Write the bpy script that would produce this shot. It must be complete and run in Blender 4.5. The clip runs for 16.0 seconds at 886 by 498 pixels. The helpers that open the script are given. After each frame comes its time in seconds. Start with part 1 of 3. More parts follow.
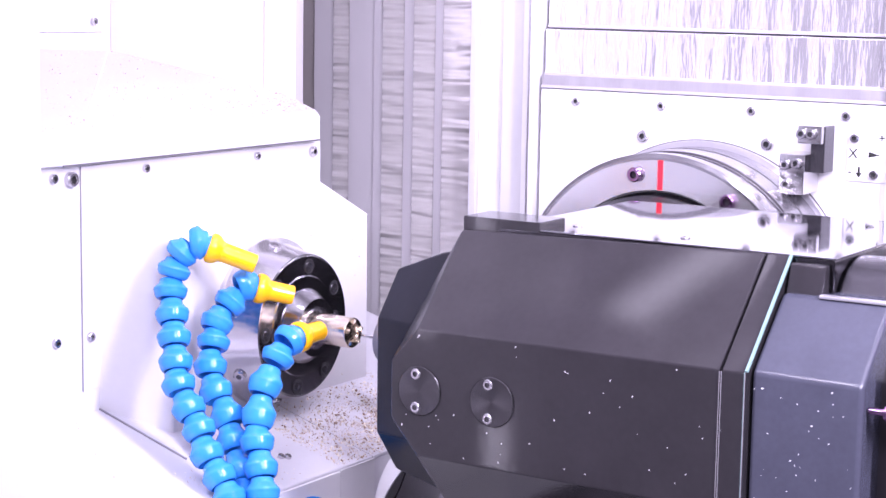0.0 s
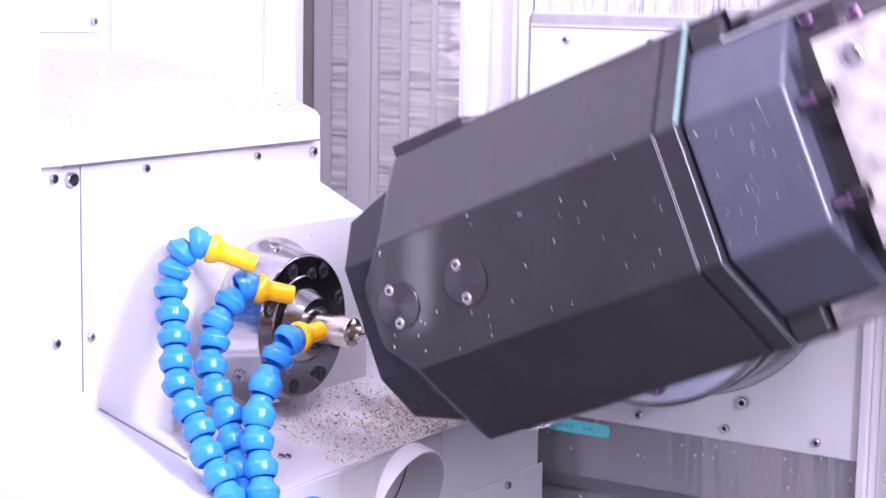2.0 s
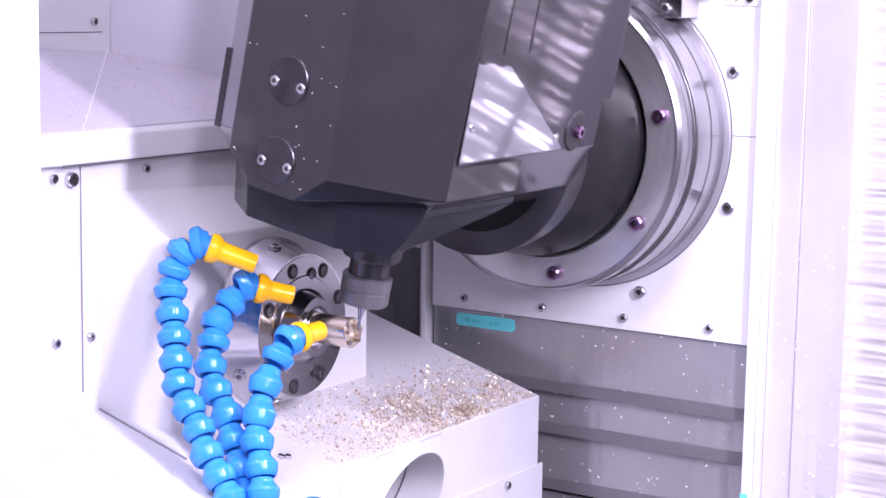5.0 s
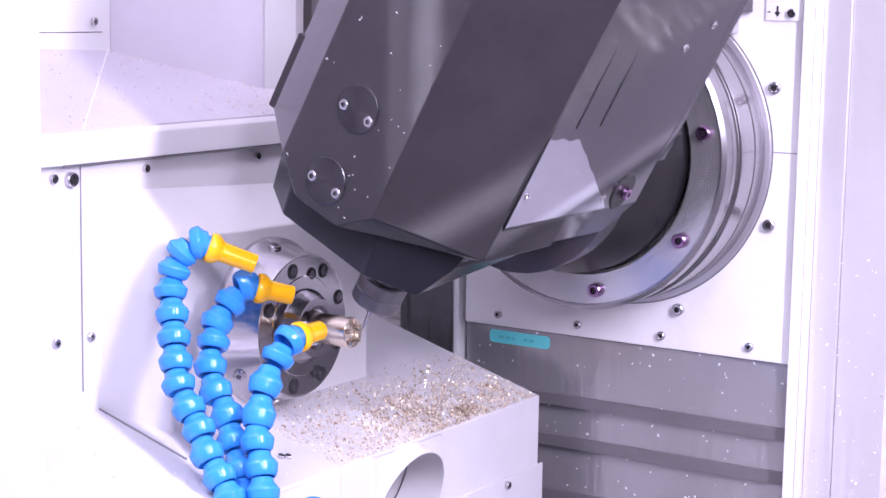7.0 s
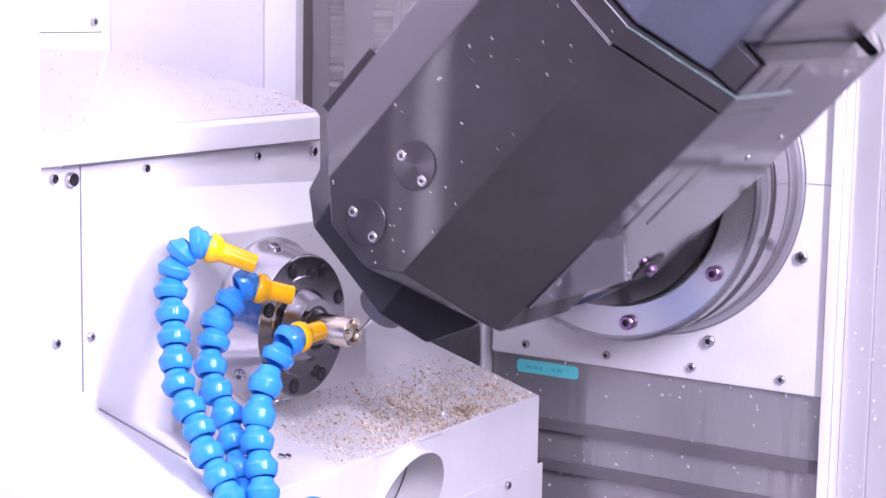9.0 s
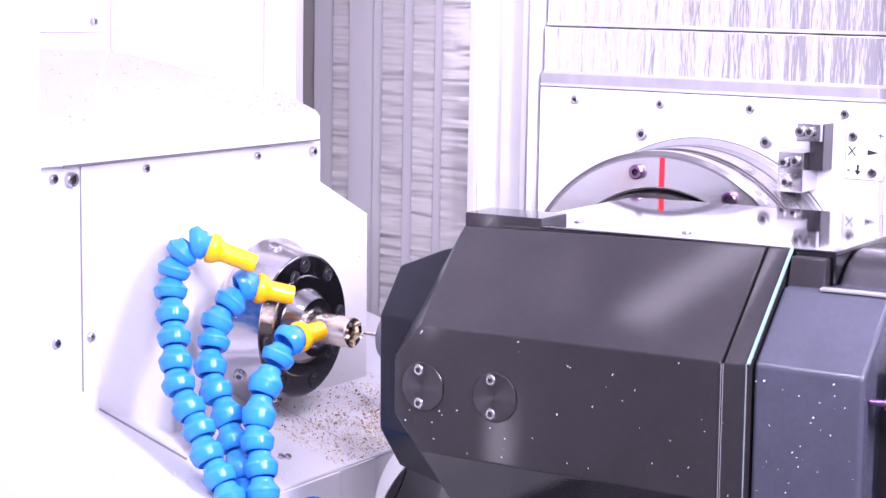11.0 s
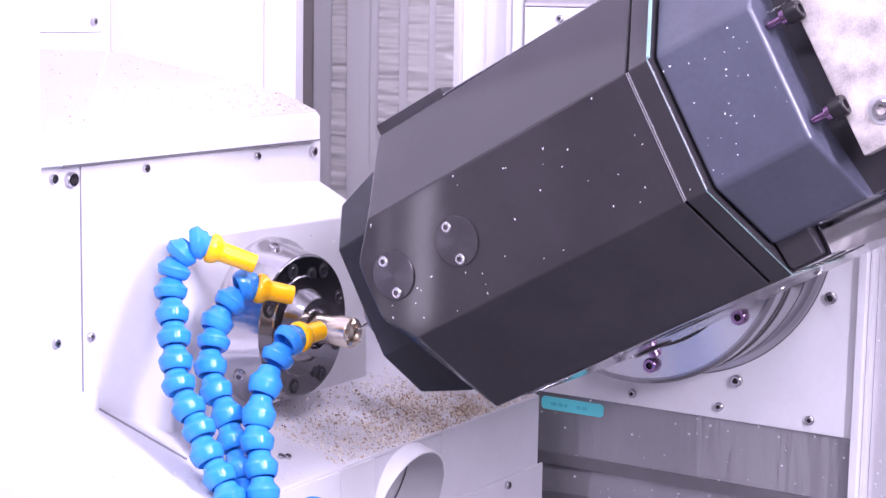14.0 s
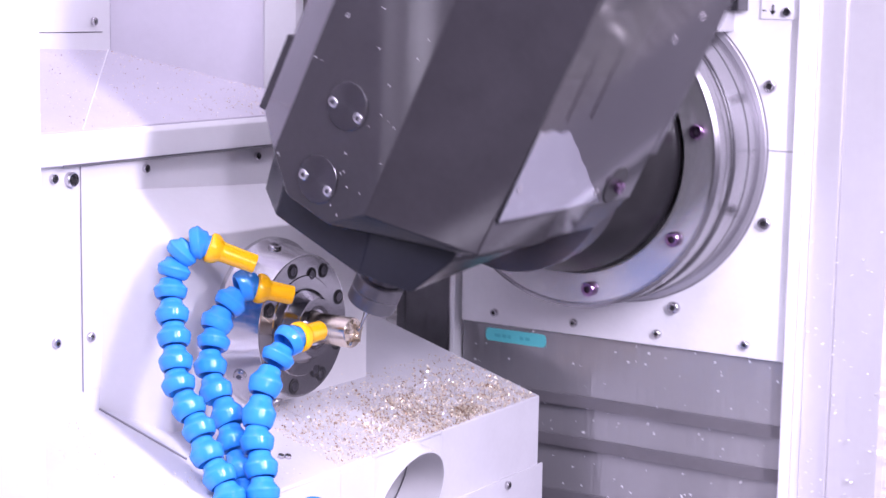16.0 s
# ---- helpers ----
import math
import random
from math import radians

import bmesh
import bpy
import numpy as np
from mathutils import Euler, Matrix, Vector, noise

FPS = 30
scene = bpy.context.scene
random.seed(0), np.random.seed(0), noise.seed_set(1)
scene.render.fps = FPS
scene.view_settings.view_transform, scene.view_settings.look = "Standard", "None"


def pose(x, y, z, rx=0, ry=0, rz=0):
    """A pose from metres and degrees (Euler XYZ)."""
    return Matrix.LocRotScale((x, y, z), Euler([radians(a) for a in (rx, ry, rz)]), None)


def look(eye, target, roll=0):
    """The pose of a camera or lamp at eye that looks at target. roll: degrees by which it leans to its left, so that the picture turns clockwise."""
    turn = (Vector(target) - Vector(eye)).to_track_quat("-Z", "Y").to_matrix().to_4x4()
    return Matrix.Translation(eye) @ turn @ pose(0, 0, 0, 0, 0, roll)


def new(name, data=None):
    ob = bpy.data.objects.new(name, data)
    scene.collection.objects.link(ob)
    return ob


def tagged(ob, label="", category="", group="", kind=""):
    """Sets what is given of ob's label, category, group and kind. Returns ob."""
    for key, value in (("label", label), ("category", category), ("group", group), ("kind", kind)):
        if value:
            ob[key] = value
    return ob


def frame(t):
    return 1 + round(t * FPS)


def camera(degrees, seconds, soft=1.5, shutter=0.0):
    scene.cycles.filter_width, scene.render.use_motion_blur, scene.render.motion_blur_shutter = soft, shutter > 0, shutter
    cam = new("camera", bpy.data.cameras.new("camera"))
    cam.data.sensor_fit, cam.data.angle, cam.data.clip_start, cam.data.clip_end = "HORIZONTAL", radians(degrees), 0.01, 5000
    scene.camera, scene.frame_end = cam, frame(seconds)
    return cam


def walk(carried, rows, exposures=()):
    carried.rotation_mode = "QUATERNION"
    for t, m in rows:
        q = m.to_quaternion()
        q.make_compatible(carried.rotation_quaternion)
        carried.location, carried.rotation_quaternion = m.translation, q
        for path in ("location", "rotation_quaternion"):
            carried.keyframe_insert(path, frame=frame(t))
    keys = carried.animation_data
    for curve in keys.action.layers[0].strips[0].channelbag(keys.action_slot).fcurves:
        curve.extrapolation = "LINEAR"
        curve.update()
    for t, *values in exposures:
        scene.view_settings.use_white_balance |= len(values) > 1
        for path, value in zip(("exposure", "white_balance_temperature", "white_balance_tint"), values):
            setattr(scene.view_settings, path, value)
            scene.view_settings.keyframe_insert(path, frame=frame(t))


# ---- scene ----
EYE, AIM = (1.0526, -1.3850, 0.3326), (0.1424, 0.0294, 0.0860)
cam = camera(27.67, 16.0, soft=1.5, shutter=0.5)
walk(cam, [(0.0, look(EYE, AIM, 0.957)), (16.0, look(EYE, AIM, 0.957))], [(0.0, 0.43, 5900, 32), (16.0, 0.43, 5900, 32)])

# swivel axis of the milling head: seconds, x, y, z, tilt in degrees (0: tool level, 90: tool straight down)
TILT = [
    (0.0, .2442, .0004, -.0010, .13), (0.5, .2441, -.0062, -.0015, -.82), (1.0, .2441, -.0093, .0004, -.95),
    (1.5, .2435, -.0095, .0112, 2.95), (2.0, .2288, -.0073, .0670, 23.4), (2.5, .1892, -.0069, .1262, 45.24),
    (3.0, .1674, -.0066, .1445, 53.87), (3.5, .1693, -.0055, .1431, 53.25), (4.0, .1641, -.0053, .1490, 55.5),
    (4.2, .1546, -.0041, .1557, 59.13), (4.7, .1230, -.0020, .1690, 71.0), (5.2, .0890, .0, .1770, 82.5),
    (5.7, .0750, .0015, .1790, 88.0), (6.1, .0800, .0026, .1780, 85.6), (6.3, .0929, .0031, .1752, 80.35),
    (6.5, .1159, .0048, .1715, 73.53), (7.0, .1484, .0057, .1599, 62.26), (7.5, .1646, .0073, .1491, 56.21),
    (8.0, .1709, .0087, .1427, 53.44), (8.5, .1672, .0086, .1449, 55.31), (9.0, .1865, .0078, .1294, 46.13),
    (9.2, .2024, .0085, .1120, 40.57), (9.6, .2230, .0083, .0800, 28.0), (10.0, .2350, .0080, .0450, 15.5),
    (10.5, .2420, .0075, .0130, 4.2), (10.9, .2430, .0070, .0010, .3), (11.3, .2426, .0067, .0074, 3.52),
    (11.5, .2422, .0060, .0191, 6.71), (12.0, .2336, .0043, .0573, 18.03), (12.5, .2291, .0018, .0708, 22.37),
    (13.0, .2292, -.0027, .0708, 22.41), (13.5, .2257, -.0029, .0801, 25.37), (14.0, .2205, -.0022, .0900, 29.1),
    (14.5, .2191, -.0017, .0944, 30.54), (15.0, .2084, -.0028, .1089, 36.3), (15.5, .1967, -.0021, .1229, 42.06),
    (16.0, .1431, .0012, .1613, 64.0)]

# ---- light ----
world = bpy.data.worlds.new("world")
world.use_nodes = True
world.node_tree.nodes["Background"].inputs[0].default_value = (0.9, 0.88, 1.0, 1)
world.node_tree.nodes["Background"].inputs[1].default_value = 0.05
scene.world = world


def area(name, eye, target, sx, sy, watts, colour=(1, 0.97, 1.0), spread=180):
    data = bpy.data.lights.new(name, "AREA")
    data.shape, data.size, data.size_y, data.energy, data.color, data.spread = "RECTANGLE", sx, sy, watts, colour, radians(spread)
    lamp = new(name, data)
    lamp.matrix_world = look(eye, target)
    return lamp


area("work_light_right", (1.15, -1.05, 0.66), (0.10, 0.20, -0.05), 0.10, 0.60, 7)
area("work_light_post", (1.46, -0.50, 0.74), (0.15, 0.20, -0.05), 0.10, 0.70, 26)
area("work_light_top", (0.75, 0.00, 1.30), (0.60, 0.10, 0.0), 0.9, 0.12, 7)
# faint added strip lamp, only for its streak on the head's upper facet
roof_strip = area("roof_streak_strip", (-0.05, -0.27, 1.385), (-0.05, -0.27, 0.0), 0.90, 0.05, 0.50)
roof_strip.matrix_world = pose(-0.05, -0.27, 1.385, 0, 0, 38)
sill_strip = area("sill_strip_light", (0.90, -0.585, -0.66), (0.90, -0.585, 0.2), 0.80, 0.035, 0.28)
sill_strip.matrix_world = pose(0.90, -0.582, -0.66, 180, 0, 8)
area("work_light_door", (0.40, -1.20, 1.05), (0.40, 0.20, 0.0), 0.8, 0.08, 18)
# the faint strip at -0.508 is added, for a glint of the post's edge
for x, z, h, w in ((-0.458, 0.35, 1.1, 0.42), (-0.508, 0.35, 1.1, 0.04), (-0.320, -0.485, 0.40, 0.14)):
    area("door_strip_light", (x, -1.25, z), (0.25, -0.17, z - 0.05), 0.009, h, w)


# ---- materials ----
def mat(name, colour, rough=0.5, metal=0.0, vary=0.08, scale=30.0, bump=0.0, bump_scale=400.0, spec=0.5, stretch=None, coat=0.0, rough_vary=0.03, rand=0.0):
    m = bpy.data.materials.new(name)
    m.use_nodes = True
    nt = m.node_tree
    b = nt.nodes["Principled BSDF"]
    b.inputs["Metallic"].default_value = metal
    b.inputs["Specular IOR Level"].default_value = spec
    b.inputs["Coat Weight"].default_value = coat
    b.inputs["Coat Roughness"].default_value = 0.12
    tc = nt.nodes.new("ShaderNodeTexCoord")
    mp = nt.nodes.new("ShaderNodeMapping")
    nt.links.new(tc.outputs["Object"], mp.inputs[0])
    if stretch:
        mp.inputs["Scale"].default_value = stretch
    n1 = nt.nodes.new("ShaderNodeTexNoise")
    n1.inputs["Scale"].default_value, n1.inputs["Detail"].default_value = scale, 6
    nt.links.new(mp.outputs[0], n1.inputs["Vector"])
    n2 = nt.nodes.new("ShaderNodeTexNoise")
    n2.inputs["Scale"].default_value, n2.inputs["Detail"].default_value = scale * 12, 3
    nt.links.new(mp.outputs[0], n2.inputs["Vector"])
    add = nt.nodes.new("ShaderNodeMath")
    add.operation = "MULTIPLY_ADD"
    nt.links.new(n2.outputs[0], add.inputs[0])
    add.inputs[1].default_value = 0.35
    nt.links.new(n1.outputs[0], add.inputs[2])
    src = add.outputs[0]
    if rand:
        oi = nt.nodes.new("ShaderNodeObjectInfo")
        ra = nt.nodes.new("ShaderNodeMath")
        ra.operation = "MULTIPLY_ADD"
        nt.links.new(oi.outputs["Random"], ra.inputs[0])
        ra.inputs[1].default_value = rand
        nt.links.new(src, ra.inputs[2])
        src = ra.outputs[0]
    ramp = nt.nodes.new("ShaderNodeMapRange")
    ramp.inputs[1].default_value, ramp.inputs[2].default_value = 0.35, 1.0 + rand
    ramp.inputs[3].default_value, ramp.inputs[4].default_value = 1 - vary, 1 + vary
    nt.links.new(src, ramp.inputs[0])
    mix = nt.nodes.new("ShaderNodeVectorMath")
    mix.operation = "SCALE"
    mix.inputs[0].default_value = colour
    nt.links.new(ramp.outputs[0], mix.inputs["Scale"])
    nt.links.new(mix.outputs[0], b.inputs["Base Color"])
    rr = nt.nodes.new("ShaderNodeMapRange")
    rr.inputs[1].default_value, rr.inputs[2].default_value = 0.35, 1.0
    rr.inputs[3].default_value, rr.inputs[4].default_value = max(0.02, rough * (1 - rough_vary)), min(1, rough * (1 + rough_vary))
    nt.links.new(src, rr.inputs[0])
    nt.links.new(rr.outputs[0], b.inputs["Roughness"])
    if bump:
        n3 = nt.nodes.new("ShaderNodeTexNoise")
        n3.inputs["Scale"].default_value, n3.inputs["Detail"].default_value = bump_scale, 3
        nt.links.new(mp.outputs[0], n3.inputs["Vector"])
        bp = nt.nodes.new("ShaderNodeBump")
        bp.inputs["Strength"].default_value, bp.inputs["Distance"].default_value = bump, 0.001
        nt.links.new(n3.outputs[0], bp.inputs["Height"])
        nt.links.new(bp.outputs[0], b.inputs["Normal"])
    return m


M = dict(
    white=mat("white_paint", (0.63, 0.62, 0.645), 0.42, vary=0.05, scale=9, bump=0.06, bump_scale=900),
    cream=mat("grey_white_paint", (0.58, 0.57, 0.61), 0.45, vary=0.06, scale=14, bump=0.06, bump_scale=900),
    black=mat("black_paint", (0.0265, 0.0242, 0.0285), 0.045, vary=0.22, scale=14, bump=0.026, bump_scale=640, spec=0.48),
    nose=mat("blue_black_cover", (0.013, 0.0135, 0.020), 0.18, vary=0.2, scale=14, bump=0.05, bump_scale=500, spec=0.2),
    motor=mat("slate_paint", (0.056, 0.058, 0.084), 0.26, vary=0.2, scale=18, bump=0.08, bump_scale=800),
    steel=mat("ground_steel", (0.62, 0.61, 0.63), 0.16, 1.0, vary=0.08, scale=20),
    brushed=mat("brushed_steel", (0.58, 0.57, 0.60), 0.30, 1.0, vary=0.12, scale=12, stretch=(1, 1, 40)),
    plate=mat("ground_plate", (0.80, 0.79, 0.82), 0.30, 0.12, vary=0.06, scale=16, bump=0.03),
    cover=mat("way_cover_steel", (0.42, 0.41, 0.43), 0.28, 0.45, vary=0.12, scale=8),
    darksteel=mat("dark_steel", (0.10, 0.095, 0.11), 0.25, 0.8, vary=0.2, scale=20),
    chuck=mat("chuck_face_steel", (0.34, 0.33, 0.35), 0.17, 1.0, vary=0.1, scale=25),
    screw=mat("screw_steel", (0.56, 0.54, 0.57), 0.26, 1.0, vary=0.15, scale=60),
    hole=mat("dark_recess", (0.012, 0.011, 0.014), 0.5, vary=0.2, scale=60),
    blue=mat("blue_plastic", (0.032, 0.245, 0.71), 0.13, vary=0.08, scale=40, bump=0.04, bump_scale=300),
    yellow=mat("yellow_plastic", (1.0, 0.49, 0.0), 0.20, vary=0.06, scale=40),
    brass=mat("workpiece_metal", (0.80, 0.70, 0.58), 0.20, 1.0, vary=0.1, scale=40, stretch=(8, 1, 1)),
    # one lapped steel, toned lighter on top and darker below for what each reflects
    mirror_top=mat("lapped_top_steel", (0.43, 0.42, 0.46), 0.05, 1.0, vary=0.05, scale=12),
    # brighter steel for the plate reflection painted under the head
    reflected=mat("reflected_plate_steel", (0.46, 0.46, 0.51), 0.06, 1.0, vary=0.05, scale=20),
    mirror=mat("dark_lapped_steel", (0.10, 0.095, 0.108), 0.09, 1.0, vary=0.06, scale=12),
    violet=mat("violet_steel", (0.34, 0.20, 0.36), 0.22, 1.0, vary=0.3, scale=120),
    gasket=mat("pale_gasket", (0.20, 0.32, 0.32), 0.5, vary=0.2),
    door=mat("grey_door_panel", (0.34, 0.335, 0.35), 0.4, vary=0.2, scale=4),
    nut=mat("grey_nut_steel", (0.22, 0.215, 0.235), 0.34, 0.6, vary=0.1),
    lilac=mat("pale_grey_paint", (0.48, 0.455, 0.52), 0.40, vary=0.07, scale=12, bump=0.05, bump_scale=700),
    satin=mat("satin_ring_steel", (0.66, 0.65, 0.67), 0.22, 0.85, vary=0.03, scale=14),
    worn=mat("worn_plate", (0.42, 0.38, 0.38), 0.38, 0.35, vary=0.6, scale=55, bump=0.1),
    gloss=mat("oily_black_steel", (0.010, 0.009, 0.011), 0.34, vary=0.2, spec=0.3),
    flange=mat("brushed_flange_steel", (0.50, 0.485, 0.53), 0.30, 0.6, vary=0.08, scale=12),
    slat=mat("grey_slat_steel", (0.36, 0.345, 0.375), 0.30, 0.25, vary=0.14, scale=9, stretch=(6, 1, 0.6)),
    line=mat("joint_grey", (0.26, 0.25, 0.28), 0.6, vary=0.1),
    leaf=mat("leaf_sheet_steel", (0.60, 0.58, 0.61), 0.30, 0.35, vary=0.06, scale=5, stretch=(1, 1, 0.2)),
    leaf_dark=mat("leaf_sheet_dark", (0.34, 0.315, 0.31), 0.35, 0.4, vary=0.1, scale=5),
    bed=mat("dark_bed", (0.13, 0.125, 0.14), 0.45, vary=0.3, scale=6),
    door_white=mat("white_door_paint", (0.80, 0.79, 0.81), 0.45, vary=0.05, scale=6),
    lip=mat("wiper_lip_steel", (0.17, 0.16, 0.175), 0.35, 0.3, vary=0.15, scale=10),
    barrel=mat("turned_barrel_steel", (0.33, 0.32, 0.345), 0.20, 0.85, vary=0.06, scale=14),
    groove=mat("dark_groove", (0.045, 0.042, 0.05), 0.4, vary=0.1),
    red=mat("red_mark", (0.80, 0.02, 0.04), 0.5, vary=0.05),
    teal=mat("teal_label", (0.14, 0.74, 0.78), 0.4, vary=0.05),
    ink=mat("teal_ink", (0.08, 0.56, 0.62), 0.5, vary=0.05),
    print_ink=mat("black_print", (0.02, 0.02, 0.02), 0.5, vary=0.05),
    chip=mat("metal_chips", (0.58, 0.48, 0.36), 0.32, 0.55, vary=0.35, scale=150),
    disc=mat("turned_disc", (0.10, 0.095, 0.105), 0.24, 1.0, vary=0.1, scale=30),
    rubber=mat("black_rubber", (0.02, 0.02, 0.022), 0.6, vary=0.2),
)


def ripple(name, colour, rough, metal, stretch, strength, scale, detail=4):
    """Rolled sheet steel with long shallow waves, which break reflections into streaks."""
    m = mat(name, colour, rough, metal, vary=0.05, scale=10)
    nt = m.node_tree
    bs = nt.nodes["Principled BSDF"]
    tc, mp, n = nt.nodes.new("ShaderNodeTexCoord"), nt.nodes.new("ShaderNodeMapping"), nt.nodes.new("ShaderNodeTexNoise")
    mp.inputs["Scale"].default_value = stretch
    n.inputs["Scale"].default_value, n.inputs["Detail"].default_value = scale, detail
    bp = nt.nodes.new("ShaderNodeBump")
    bp.inputs["Strength"].default_value, bp.inputs["Distance"].default_value = strength, 0.01
    nt.links.new(tc.outputs["Object"], mp.inputs[0])
    nt.links.new(mp.outputs[0], n.inputs["Vector"])
    nt.links.new(n.outputs[0], bp.inputs["Height"])
    nt.links.new(bp.outputs[0], bs.inputs["Normal"])
    return m


M["ripple_h"] = ripple("rolled_leaf_steel", (0.90, 0.87, 0.86), 0.12, 0.6, (9, 3, 95), 0.85, 1.0, 1)
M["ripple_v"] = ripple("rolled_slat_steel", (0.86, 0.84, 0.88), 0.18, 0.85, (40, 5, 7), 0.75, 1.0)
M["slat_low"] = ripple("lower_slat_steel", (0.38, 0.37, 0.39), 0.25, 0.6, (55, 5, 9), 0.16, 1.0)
M["panel_steel"] = ripple("drawn_panel_steel", (0.72, 0.70, 0.74), 0.22, 0.5, (22, 3, 1.2), 0.18, 1.0)

def turned(m, axis, amount):
    """Lathe-turned finish: the gloss is drawn out across the turning marks round the axis."""
    nt = m.node_tree
    tg = nt.nodes.new("ShaderNodeTangent")
    tg.direction_type, tg.axis = "RADIAL", axis
    bs = nt.nodes["Principled BSDF"]
    bs.inputs["Anisotropic"].default_value = amount
    nt.links.new(tg.outputs[0], bs.inputs["Tangent"])


def per_chip(m, dark, light):
    """Each loose chip takes its own shade between two metals."""
    nt = m.node_tree
    g, r = nt.nodes.new("ShaderNodeNewGeometry"), nt.nodes.new("ShaderNodeValToRGB")
    r.color_ramp.elements[0].color, r.color_ramp.elements[1].color = (*dark, 1), (*light, 1)
    nt.links.new(g.outputs["Random Per Island"], r.inputs[0])
    nt.links.new(r.outputs[0], nt.nodes["Principled BSDF"].inputs["Base Color"])


per_chip(M["chip"], (0.30, 0.17, 0.10), (1.0, 0.93, 0.78))
turned(M["disc"], "Z", 0.85)
turned(M["chuck"], "X", 0.4)

# ---- building blocks ----
def part(name, bm, material, parent=None, label="", smooth=40):
    me = bpy.data.meshes.new(name)
    bmesh.ops.recalc_face_normals(bm, faces=bm.faces)
    bm.to_mesh(me)
    bm.free()
    me.materials.append(M[material] if isinstance(material, str) else material)
    if smooth:
        me.shade_smooth()
        me.set_sharp_from_angle(angle=radians(smooth))
    ob = new(name, me)
    if smooth:
        # flat faces stay flat between their rounded edges
        ob.modifiers.new("flat_faces", "WEIGHTED_NORMAL").keep_sharp = True
    if parent is not None:
        ob.parent = parent
    if label:
        ob["label"] = label
    return ob


def thing(name, label, category, group="", kind="", m=None):
    ob = tagged(new(name), label, category, group, kind)
    if m is not None:
        ob.matrix_world = m
    return ob


def bevel(bm, w, seg=2, angle=20):
    if w:
        edges = [e for e in bm.edges if len(e.link_faces) == 2 and e.calc_face_angle(0) > radians(angle)]
        bmesh.ops.bevel(bm, geom=edges, offset=w, segments=seg, affect="EDGES", profile=0.5, clamp_overlap=True)
    return bm


def box(x0, x1, y0, y1, z0, z1, w=0.0015, m=None, bm=None):
    b = bmesh.new()
    bmesh.ops.create_cube(b, size=1, matrix=Matrix.LocRotScale(((x0 + x1) / 2, (y0 + y1) / 2, (z0 + z1) / 2), None, (abs(x1 - x0), abs(y1 - y0), abs(z1 - z0))))
    bevel(b, w)
    if m is not None:
        bmesh.ops.transform(b, matrix=m, verts=b.verts)
    return join(bm, b)


def join(bm, b):
    if bm is None:
        return b
    me = bpy.data.meshes.new("tmp")
    b.to_mesh(me)
    b.free()
    bm.from_mesh(me)
    bpy.data.meshes.remove(me)
    return bm


def prism(points, axis, a, b, w=0.0015, bm=None):
    """A polygon of 2D points swept along an axis from a to b; the points are in the two other axes' order."""
    o = bmesh.new()

    def at(p, v):
        return {"x": (v, p[0], p[1]), "y": (p[0], v, p[1]), "z": (p[0], p[1], v)}[axis]
    lo = [o.verts.new(at(p, a)) for p in points]
    hi = [o.verts.new(at(p, b)) for p in points]
    o.faces.new(lo)
    o.faces.new(hi[::-1])
    for i in range(len(points)):
        j = (i + 1) % len(points)
        o.faces.new((lo[i], lo[j], hi[j], hi[i]))
    bmesh.ops.recalc_face_normals(o, faces=o.faces)
    bevel(o, w)
    return join(bm, o)


def loft(rings, w=0.0015, bm=None):
    """Closed rings of 3D points joined one after the other, with caps."""
    o = bmesh.new()
    rows = [[o.verts.new(p) for p in r] for r in rings]
    n = len(rows[0])
    o.faces.new(rows[0])
    o.faces.new(rows[-1][::-1])
    for a, b in zip(rows, rows[1:]):
        for i in range(n):
            j = (i + 1) % n
            o.faces.new((a[i], a[j], b[j], b[i]))
    bmesh.ops.recalc_face_normals(o, faces=o.faces)
    bevel(o, w)
    return join(bm, o)


def lathe(profile, m=None, n=48, bm=None, close=True):
    """Radius and height pairs turned about z, then moved by m."""
    o = bmesh.new()
    rows = []
    for r, h in profile:
        if r < 1e-6:
            rows.append([o.verts.new((0, 0, h))])
        else:
            rows.append([o.verts.new((r * math.cos(6.283185307 * i / n), r * math.sin(6.283185307 * i / n), h)) for i in range(n)])
    pairs = list(zip(rows, rows[1:]))
    if close:
        pairs.append((rows[-1], rows[0]))
    for a, b in pairs:
        for i in range(n):
            j = (i + 1) % n
            q = [a[i % len(a)], a[j % len(a)], b[j % len(b)], b[i % len(b)]]
            q = list(dict.fromkeys(q))
            if len(q) > 2:
                o.faces.new(q)
    bmesh.ops.recalc_face_normals(o, faces=o.faces)
    if m is not None:
        bmesh.ops.transform(o, matrix=m, verts=o.verts)
    return join(bm, o)


TO_X = pose(0, 0, 0, 0, 90, 0)      # z turned to +x
TO_FRONT = pose(0, 0, 0, 90, 0, 0)  # z turned to -y


def at(x, y, z, turn=None):
    return Matrix.Translation((x, y, z)) @ (turn if turn is not None else Matrix())


SCREW = {}


